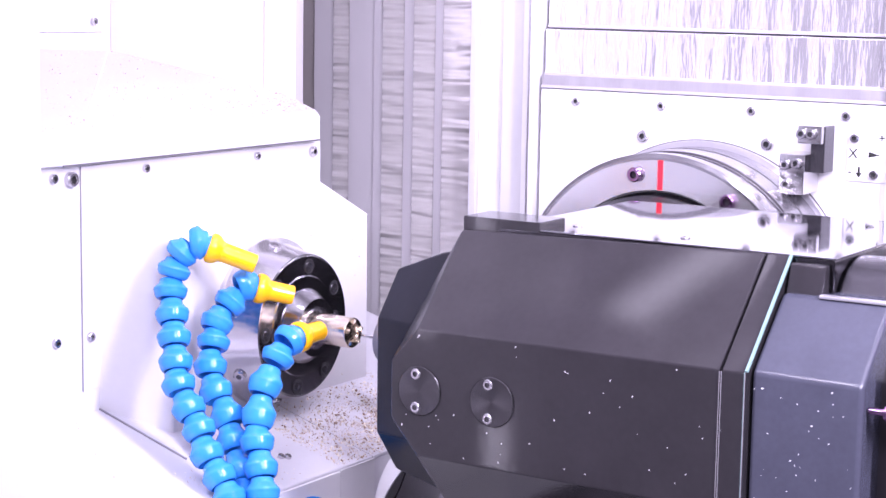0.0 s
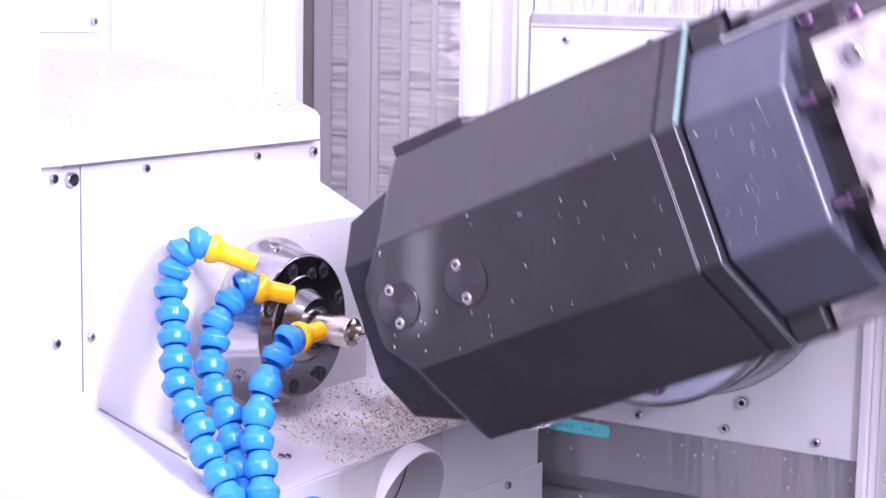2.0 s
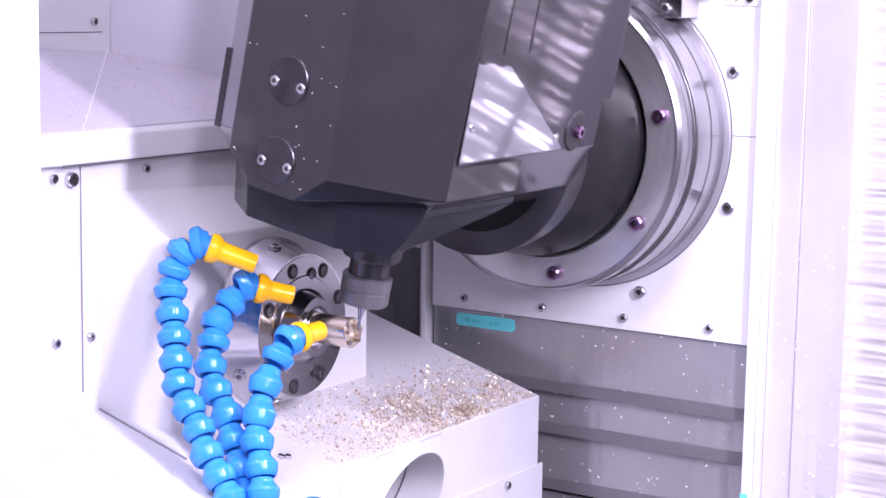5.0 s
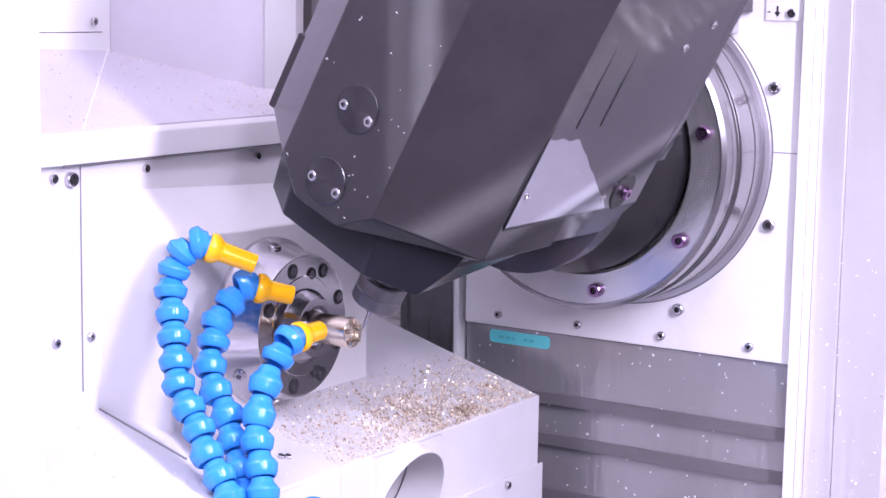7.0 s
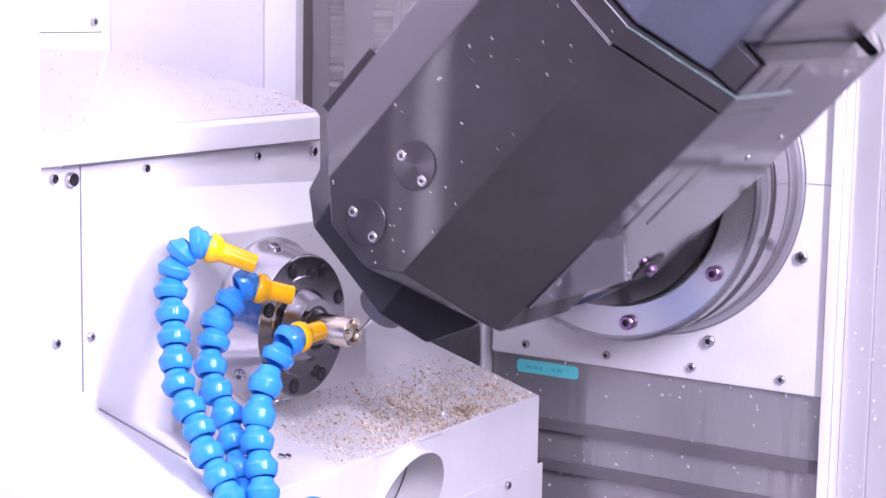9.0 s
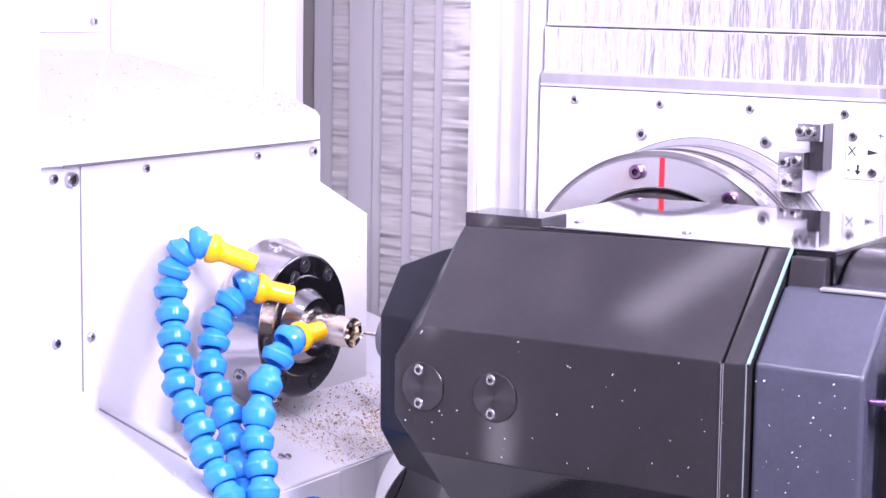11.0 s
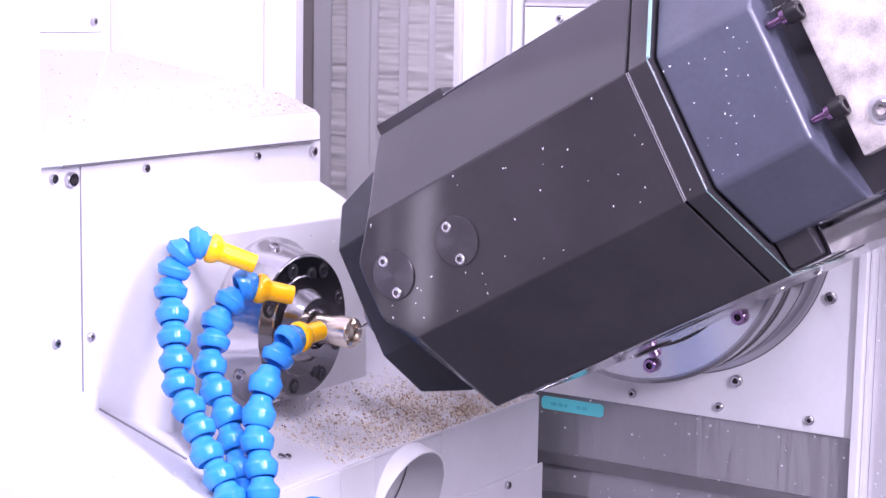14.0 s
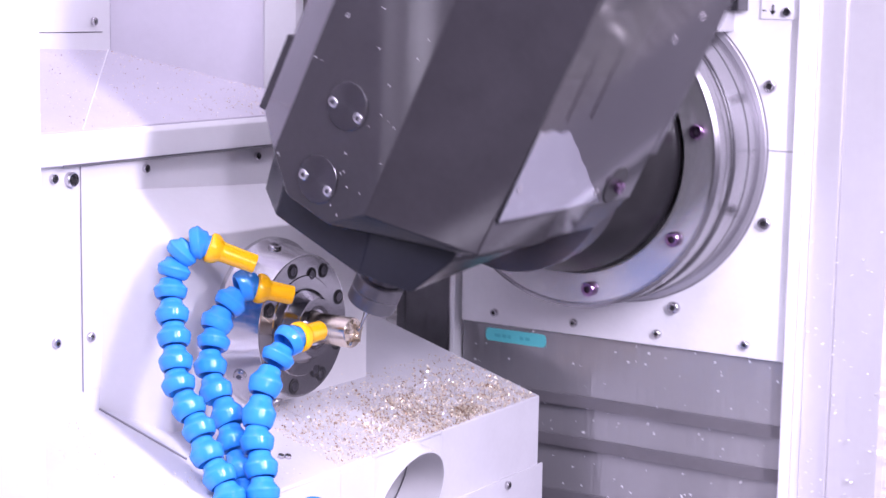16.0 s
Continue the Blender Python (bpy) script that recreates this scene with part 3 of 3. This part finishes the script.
part("edge_groove", lathe([(0.1736, 0), (0.1746, 0), (0.1746, 0.0012), (0.1736, 0.0012)], at(0, 0.3868, 0, TO_FRONT), 128), "bed", plate)
part("warning_label", prism(outline, "y", 0.3918, 0.3930, 0), "teal", plate, "small teal label with illegible print")
for i, (u0, u1) in enumerate([(0.012, 0.020), (0.022, 0.028), (0.030, 0.034), (0.046, 0.051), (0.053, 0.060)]):
    part("print_bar", box(-0.1717 + u0, -0.1717 + u1, 0.3914, 0.3920, -0.2352, -0.2312, 0), "ink", plate)
# limit switch brackets and axis sign
part("bracket", box(0.1185, 0.1440, 0.352, 0.387, 0.180, 0.1985, 0.001), "steel", plate)
part("bracket", box(0.1030, 0.1300, 0.345, 0.387, 0.1280, 0.1690, 0.001), "steel", plate)
part("bracket_arm", box(0.1300, 0.1450, 0.360, 0.387, 0.150, 0.1980, 0.001), "darksteel", plate)
for x, z in ((0.1235, 0.190), (0.1335, 0.190)):
    screw(0.0055, at(x, 0.352, z, TO_FRONT), plate)
for x, z in ((0.110, 0.158), (0.122, 0.160), (0.112, 0.138)):
    screw(0.0055, at(x, 0.345, z, TO_FRONT), plate)
sign = part("axis_sign", box(0.1600, 0.2020, 0.3845, 0.387, 0.1420, 0.1980, 0.0008), "plate", plate, "small pale axis direction plate")
for x, z in ((0.168, 0.186), (0.190, 0.150)):
    screw(0.0048, at(x, 0.3845, z, TO_FRONT), plate)


def writing(body, size, m, parent, material="print_ink"):
    cu = bpy.data.curves.new("text", "FONT")
    cu.body, cu.size, cu.extrude, cu.align_x, cu.align_y = body, size, 0.0002, "CENTER", "CENTER"
    tmp = new("text", cu)
    me = bpy.data.meshes.new_from_object(tmp.evaluated_get(bpy.context.evaluated_depsgraph_get()))
    bpy.data.objects.remove(tmp)
    me.materials.clear()
    me.materials.append(M[material])
    ob = new("lettering", me)
    ob.parent, ob.matrix_basis = parent, m
    return ob


writing("X", 0.014, at(0.1665, 0.3842, 0.170, TO_FRONT), plate)
writing("+", 0.012, at(0.196, 0.3842, 0.187, TO_FRONT), plate)
writing("-", 0.014, at(0.164, 0.3842, 0.152, TO_FRONT), plate)
part("arrow", prism([(0.183, 0.173), (0.183, 0.167), (0.195, 0.170)], "y", 0.3840, 0.3846, 0), "print_ink", plate)
part("arrow", prism([(0.170, 0.151), (0.177, 0.151), (0.1735, 0.146)], "y", 0.3840, 0.3846, 0), "print_ink", plate)
part("arrow", prism([(0.1725, 0.157), (0.1745, 0.157), (0.1745, 0.150), (0.1725, 0.150)], "y", 0.3840, 0.3846, 0), "print_ink", plate)

# ---- swivel ring ----
ring = thing("swivel_ring", "polished steel swivel ring bolted in front of the plate", "swivel bearing")
part("ring", lathe([(0.1270, 0.0), (0.1270, 0.107), (0.1290, 0.109), (0.1600, 0.109), (0.1600, 0.0)], at(0, 0.386, 0, TO_FRONT), 128), "satin", ring)
part("barrel", lathe([(0.1602, 0.0), (0.1602, 0.1088), (0.1625, 0.1088), (0.1665, 0.1048), (0.1665, 0.0905), (0.1640, 0.0885), (0.1640, 0.0700), (0.1670, 0.0680), (0.1670, 0.0)], at(0, 0.386, 0, TO_FRONT), 128), "barrel", ring, "turned steel barrel of the ring")
for h, r in ((0.0895, 0.1650), (0.0690, 0.1652), (0.0350, 0.1662)):
    part("groove", lathe([(r, h - 0.0009), (r + 0.0012, h - 0.0009), (r + 0.0012, h + 0.0009), (r, h + 0.0009)], at(0, 0.386, 0, TO_FRONT), 128), "groove", ring)
for i in range(8):
    a = radians(-80.2 + 45.9 * i) if i < 4 else radians(100.2 + 45.9 * (i - 4))
    screw(0.0078, at(0.1460 * math.cos(a), 0.2770, 0.1460 * math.sin(a), TO_FRONT), ring, "violet", "cap screw with a violet sheen")
part("zero_mark", box(-0.0012, 0.0045, 0.2762, 0.2772, 0.1295, 0.1600, 0.0002), "red", ring, "red zero mark")

# ---- milling head ----
head = thing("milling_head", "black swivelling milling head with a tool in its nose", "milling head")


def octagon(x, yf, zf, yc, zc, yb=0.12):
    return [(x, yf, zf), (x, yc, zc), (x, yb, zc), (x, yb, -zc), (x, yc, -zc), (x, yf, -zf)]


def hull(points, w=0.0015):
    o = bmesh.new()
    bmesh.ops.convex_hull(o, input=[o.verts.new(p) for p in points])
    loose = [v for v in o.verts if not v.link_faces]
    bmesh.ops.delete(o, geom=loose, context="VERTS")
    bmesh.ops.dissolve_limit(o, angle_limit=radians(1.0), verts=o.verts, edges=o.edges)
    return bevel(o, w, angle=8)


# front shell: its flat face runs out in a blunt tongue round the first cover disc
shell_points = [(x, y, k * z) for k in (1, -1) for x, y, z in (
    (-0.0215, -0.1725, 0.0235), (0.0050, -0.1725, 0.0535), (0.2735, -0.1725, 0.0535), (0.2735, -0.0935, 0.1320), (0.0, -0.0985, 0.1280),
    (0.2735, 0.02, 0.1320), (0.0, 0.02, 0.1280), (-0.0300, -0.1420, 0.0260), (-0.0200, -0.0980, 0.0850), (-0.0200, 0.02, 0.0850))]
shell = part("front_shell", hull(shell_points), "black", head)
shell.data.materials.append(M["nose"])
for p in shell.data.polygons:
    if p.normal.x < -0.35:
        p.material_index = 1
part("end_collar", loft([octagon(0.2755, -0.1725, 0.0535, -0.0935, 0.1320, 0.02), octagon(0.2950, -0.1725, 0.0535, -0.0935, 0.1320, 0.02)], 0.0014), "black", head)
# thin pale lines; at 0.2941 the collar edge's highlight is drawn as one
for x in (0.2737, 0.2753, 0.2941):
    part("collar_line", box(x, x + 0.0004, -0.1729, -0.1720, -0.0530, 0.0530, 0), "flange", head, "thin pale line along the collar edge")
part("motor_cover", loft([octagon(0.2965, -0.1655, 0.0545, -0.112, 0.106, 0.02), octagon(0.3820, -0.1655, 0.0535, -0.112, 0.106, 0.02)], 0.004), "motor", head, "slate-blue painted motor cover")
part("seal_plate", loft([octagon(0.2936, -0.1727, 0.0537, -0.0937, 0.1323, 0.02), octagon(0.2941, -0.1727, 0.0537, -0.0937, 0.1323, 0.02)], 0), "gasket", head, "pale green gasket edge")
part("gasket_strip", prism([(-0.1722, 0.0545), (-0.0942, 0.1320), (-0.0954, 0.1332), (-0.1734, 0.0557)], "x", 0.2945, 0.2968, 0), "gasket", head, "pale green gasket edge")
part("rear_block", loft([octagon(0.2970, -0.125, 0.05, -0.100, 0.128, 0.02), octagon(0.3260, -0.125, 0.05, -0.100, 0.128, 0.02)], 0.002), "black", head)
part("rear_base", loft([octagon(0.3262, -0.125, 0.05, -0.100, 0.104, 0.02), octagon(0.4150, -0.125, 0.05, -0.100, 0.104, 0.02)], 0.002), "black", head)
# edge highlight of the rear block, drawn as a thin pale bar
part("rear_edge_highlight", box(0.3265, 0.4150, -0.1150, -0.1080, 0.1050, 0.1078, 0.0008), "flange", head)
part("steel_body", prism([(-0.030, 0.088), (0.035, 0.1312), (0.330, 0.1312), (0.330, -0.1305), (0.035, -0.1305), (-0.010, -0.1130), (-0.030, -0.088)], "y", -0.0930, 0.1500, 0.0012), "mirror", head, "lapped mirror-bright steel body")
# plate's reflection painted on the lapped underside as a brighter patch, with a ragged upper edge
patch = [(0.0350, -0.0930), (0.1230, -0.0930)]
patch += [(0.1230 - 0.0050 * k / 10 + 0.0012 * math.sin(5.1 * k), -0.0930 + 0.056 * k / 10) for k in range(1, 10)]
patch += [(0.1180 - 0.081 * k / 8 + 0.0010 * math.sin(3.7 * k), -0.0370 + 0.122 * k / 8) for k in range(9)]
part("plate_reflection", prism(patch, "z", -0.1308, -0.1303, 0), "reflected", head, "reflection of the pale plate, made as a bright patch")
# top of the same steel, set brighter for the pale plate it reflects
part("bright_top_face", box(0.034, 0.330, -0.0915, 0.1500, 0.1314, 0.1328, 0.0004), "mirror_top", head, "top face of the steel body, toned brighter as a reflection")
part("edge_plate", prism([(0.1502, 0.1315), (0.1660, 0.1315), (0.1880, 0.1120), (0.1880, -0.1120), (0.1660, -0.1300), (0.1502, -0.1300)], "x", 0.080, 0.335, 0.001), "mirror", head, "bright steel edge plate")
for x, y in ((0.205, 0.080), (0.228, 0.115), (0.066, -0.083), (0.048, 0.070), (0.31, 0.115)):
    screw(0.0042, at(x, y, -0.1278, pose(0, 0, 0, 180, 0, 0)), head)
for x, y in ((0.015, -0.060), (0.085, -0.050), (0.19, -0.06)):
    screw(0.0042, at(x, y, 0.1302), head)
for x in (0.206, 0.230, 0.30):
    screw(0.0040, at(x, 0.177, -0.1200, pose(0, 0, 0, 140, 0, 0)), head)
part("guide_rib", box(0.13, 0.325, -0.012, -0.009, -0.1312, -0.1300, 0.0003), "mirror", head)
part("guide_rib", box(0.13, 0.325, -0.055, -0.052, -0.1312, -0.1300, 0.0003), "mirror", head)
part("pocket", lathe([(0, 0), (0.020, 0), (0.020, 0.010), (0.018, 0.012), (0, 0.012)], at(0.052, 0.105, -0.120, pose(0, 0, 0, 180, 0, 0)), 28, close=False), "hole", head, "dark pocket with a violet screw")
screw(0.006, at(0.052, 0.105, -0.1330, pose(0, 0, 0, 180, 0, 0)), head, "violet")
# unseen length past 0.47 is added to cast shade on the plate
part("rear_body", box(0.330, 0.62, -0.07, 0.150, -0.110, 0.1100, 0.004), "darksteel", head)
part("motor_drum", lathe([(0, 0.30), (0.050, 0.30), (0.052, 0.302), (0.052, 0.468), (0.048, 0.472), (0, 0.472)], at(0.03, -0.040, 0.078, TO_X), 48, close=False), "darksteel", head)
for x, z in ((0.3920, 0.0960), (0.4280, 0.0860)):
    screw(0.0060, at(x, -0.1050, z, pose(0, 0, 0, 65, 0, 0)), head, "violet", "cap screw with a violet sheen")
part("clamp_plate", box(0.4050, 0.4700, -0.150, -0.135, -0.080, 0.0750, 0.002), "worn", head, "worn pale steel plate")
for z in (0.056, -0.056):
    screw(0.0075, at(0.432, -0.1465, z, TO_FRONT), head)
    part("washer", lathe([(0.0078, 0), (0.0105, 0), (0.0105, 0.0008), (0.0078, 0.0008)], at(0.432, -0.1500, z, TO_FRONT), 28), "line", head)
for z in (0.035, -0.041):
    part("stud", lathe([(0, -0.012), (0.0028, -0.012), (0.0028, 0.0), (0.0058, 0.0), (0.0058, 0.012), (0.0050, 0.013), (0, 0.013)], at(0.3960, -0.155, z, TO_X), 18, close=False), "violet", head, "violet-tinted stud")
    part("nut", lathe([(0.0040, 0.0), (0.0078, 0.0), (0.0080, 0.0010), (0.0080, 0.0100), (0.0070, 0.0112), (0.0040, 0.0112)], at(0.4005, -0.155, z, TO_X), 18), "gloss", head)
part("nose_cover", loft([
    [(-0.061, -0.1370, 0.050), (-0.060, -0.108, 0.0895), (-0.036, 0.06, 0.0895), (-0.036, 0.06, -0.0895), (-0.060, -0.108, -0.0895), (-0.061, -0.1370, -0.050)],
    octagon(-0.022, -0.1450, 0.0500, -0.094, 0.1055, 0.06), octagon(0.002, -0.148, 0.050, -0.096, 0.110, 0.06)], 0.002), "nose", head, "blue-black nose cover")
part("top_bracket", box(-0.003, 0.072, -0.0925, -0.048, 0.1270, 0.1390, 0.001), "black", head)
for x in (0.0075, 0.0775):
    disc = part("cover_disc", lathe([(0, 0.0020), (0.0200, 0.0020), (0.0208, 0.0012), (0.0208, 0), (0, 0)], None, 48, close=False), "disc", head, "turned dark steel cover disc")
    disc.matrix_basis = at(x, -0.1722, 0.0018, TO_FRONT)
    for z in (0.0140, -0.0142):
        screw(0.0047, at(-0.0035, z, -0.0012), disc, "screw")
part("swivel_hub", lathe([(0, 0.0), (0.1235, 0.0), (0.1240, 0.002), (0.1240, 0.030), (0.112, 0.060), (0.095, 0.115), (0, 0.115)], at(0.0, 0.280, 0, TO_FRONT), 96, close=False), "gloss", head)
part("hub_step", lathe([(0.088, 0.0), (0.112, 0.0), (0.110, 0.035), (0.100, 0.042), (0.088, 0.042)], at(0.0, 0.150, 0, pose(0, 0, 0, -90, 0, 0)), 72), "darksteel", head)
part("tape", prism([(0.004, -0.1184), (0.020, -0.1247), (0.0196, -0.1256), (0.0036, -0.1193)], "y", -0.075, -0.050, 0), "teal", head, "scrap of teal tape")
NOSE = pose(0, 0, 0, 0, -90, 0)
part("spindle_nose", lathe([(0, 0.0), (0.0285, 0.0), (0.0285, 0.058), (0.0270, 0.0600), (0.0195, 0.0600), (0.0195, 0.078), (0, 0.078)], at(-0.040, 0, 0, NOSE), 48, close=False), "darksteel", head)
part("collet_nut", lathe([(0, 0), (0.0225, 0), (0.0240, 0.0015), (0.0240, 0.0125), (0.0232, 0.0132), (0.0232, 0.0142), (0.0240, 0.0150), (0.0240, 0.0265), (0.0225, 0.0285), (0, 0.0285)], at(-0.1175, 0, 0, NOSE), 48, close=False), "nut", head)
part("cutter", lathe([(0, 0), (0.0048, 0), (0.0042, 0.006), (0.0020, 0.014), (0.0012, 0.0290), (0, 0.0295)], at(-0.146, 0, 0, NOSE), 20, close=False), "steel", head)


# ---- chips ----
def chips(name, spots, label, category="metal chips"):
    o = bmesh.new()
    rnd = random.Random(7)
    for x, y, z, s in spots:
        t = Euler((rnd.uniform(0, 6.3), rnd.uniform(0, 6.3), rnd.uniform(0, 6.3))).to_matrix()
        a, b_, c_ = s * rnd.uniform(0.6, 1.6), s * rnd.uniform(0.4, 0.9), s * rnd.uniform(0.15, 0.4)
        v = [o.verts.new(Vector((x, y, z + s * 0.3)) + t @ Vector(q)) for q in ((-a, 0, c_), (a, b_ * 0.3, -c_), (0.2 * a, b_, c_), (0.1 * a, -b_, 0.6 * c_))]
        for q in ((0, 1, 2), (0, 3, 1), (0, 2, 3), (1, 3, 2)):
            o.faces.new([v[k] for k in q])
    return tagged(part(name, o, "chip", None, "", 0), label, category, kind="stuff")


rnd = random.Random(3)
spots = []
for i in range(70000):
    x, y = rnd.uniform(-0.05, 0.0745), rnd.uniform(-0.04, 0.335)
    dense = 0.14 + 0.65 * math.exp(-(((x - 0.050) / 0.05) ** 2 + ((y - 0.15) / 0.10) ** 2)) + 0.30 * math.exp(-(((x - 0.055) / 0.04) ** 2 + ((y - 0.28) / 0.06) ** 2))
    dense *= 0.70 + 0.9 * noise.noise((x * 45, y * 45, 3.0))
    if rnd.random() < dense * min(1, (x + 0.06) / 0.05):
        spots.append((x, y, table_z(x, y), 0.0004 + 0.0016 * rnd.random() ** 3))
for i in range(330):
    a, r = rnd.uniform(0, 6.283), 0.014 * rnd.random() ** 0.7
    x, y = 0.062 + 0.7 * r * math.cos(a), 0.205 + 1.3 * r * math.sin(a)
    spots.append((x, y, table_z(x, y) + rnd.uniform(0, 0.004), rnd.uniform(0.0006, 0.0020)))
for i in range(4200):
    x, y = rnd.uniform(-0.15, 0.074), rnd.uniform(-0.36, 0.0)
    if noise.noise((x * 28, y * 28, 8.0)) > rnd.uniform(-0.1, 0.9):
        spots.append((x, y, table_z(x, y), rnd.uniform(0.0003, 0.0010)))
chips("table_chips", spots, "golden metal chips scattered on the sloping chip table")
spots = []
for i in range(15000):
    x, y = rnd.uniform(-0.275, -0.104), rnd.uniform(-0.30, 0.155)
    foot = (0.1411 + (x + 0.1622) * 1.038) if x < -0.1622 else 0.155
    dense = 0.07 + 0.75 * math.exp(-((y - 0.14) / 0.08) ** 2 - ((x + 0.125) / 0.03) ** 2) + 0.6 * math.exp(-((y - foot) / 0.014) ** 2)
    if y < foot and rnd.random() < dense:
        spots.append((x, y, 0.1979 + 0.3547 * (-0.1025 - x), 0.0004 + 0.0009 * rnd.random() ** 2))
chips("ledge_chips", spots, "fine golden metal chips on the housing cap")


rnd = random.Random(11)
o = bmesh.new()
for i in range(46):
    x, z = rnd.uniform(-0.01, 0.38), rnd.uniform(-0.05, 0.05)
    y = -0.1730 if x < 0.295 else -0.1662
    r = rnd.uniform(0.0003, 0.0006)
    bmesh.ops.create_icosphere(o, subdivisions=1, radius=1, matrix=Matrix.LocRotScale((x, y, z), Euler((0, rnd.uniform(0, 3), 0)), (r * rnd.uniform(0.8, 2.2), 0.0005, r)))
tagged(part("stuck_chips", o, "white", head, "pale metal specks stuck to the paint"), kind="stuff")


def specks(parent, n, place, seed, lo=0.0003, hi=0.0008, material="white"):
    """Small flakes that cling to an upright surface."""
    o, rnd = bmesh.new(), random.Random(seed)
    for i in range(n):
        r = lo + (hi - lo) * rnd.random() ** 2
        bmesh.ops.create_icosphere(o, subdivisions=1, radius=1, matrix=Matrix.LocRotScale(place(rnd), Euler((rnd.uniform(0, 3), rnd.uniform(0, 3), 0)), (r, r * rnd.uniform(0.5, 1), r * rnd.uniform(0.8, 2.2))))
    return tagged(part("stuck_chips", o, material, parent, "small metal flakes clinging to the surface"), kind="stuff")


specks(carriage, 90, lambda q: (q.uniform(0.219, 0.300), 0.3998, q.uniform(-0.36, 0.10)), 31, 0.0005, 0.0015)
specks(hood, 70, lambda q: (P1 + 0.0004, q.uniform(-0.02, 0.165), q.uniform(-0.08, 0.085)), 32, 0.0003, 0.0007, "chip")
specks(head, 20, lambda q: (q.uniform(0.300, 0.378), -0.1658, q.uniform(-0.050, 0.050)), 33, 0.0003, 0.0007)

# ---- movement ----
def motions():
    for leaf, share, rest in LEAVES:
        walk(leaf, [(t, pose((x - rest) * share, 0, 0)) for t, x, y, z, a in TILT])
    walk(carriage, [(t, pose(x, 0, 0)) for t, x, y, z, a in TILT])
    for s, share in SLATS:
        walk(s, [(t, pose(x, 0, 0.08 + (z - 0.08) * share)) for t, x, y, z, a in TILT])
    walk(plate, [(t, pose(x, 0, z)) for t, x, y, z, a in TILT])
    walk(ring, [(t, pose(x, y, z)) for t, x, y, z, a in TILT])
    walk(head, [(t, pose(x, y, z, 0, -a, 0)) for t, x, y, z, a in TILT])
    spin = [(0.0, -75), (0.3, -55), (0.6, -28), (0.9, -8), (1.2, 0), (9.2, 0), (10.2, 30), (11.3, 30), (11.8, 12), (12.5, 0), (16.0, 0)]
    walk(face, [(t, pose(0, 0, 0, a, 0, 0)) for t, a in spin])
    walk(work, [(t, pose(0, 0, 0, a, 0, 0)) for t, a in spin])


motions()
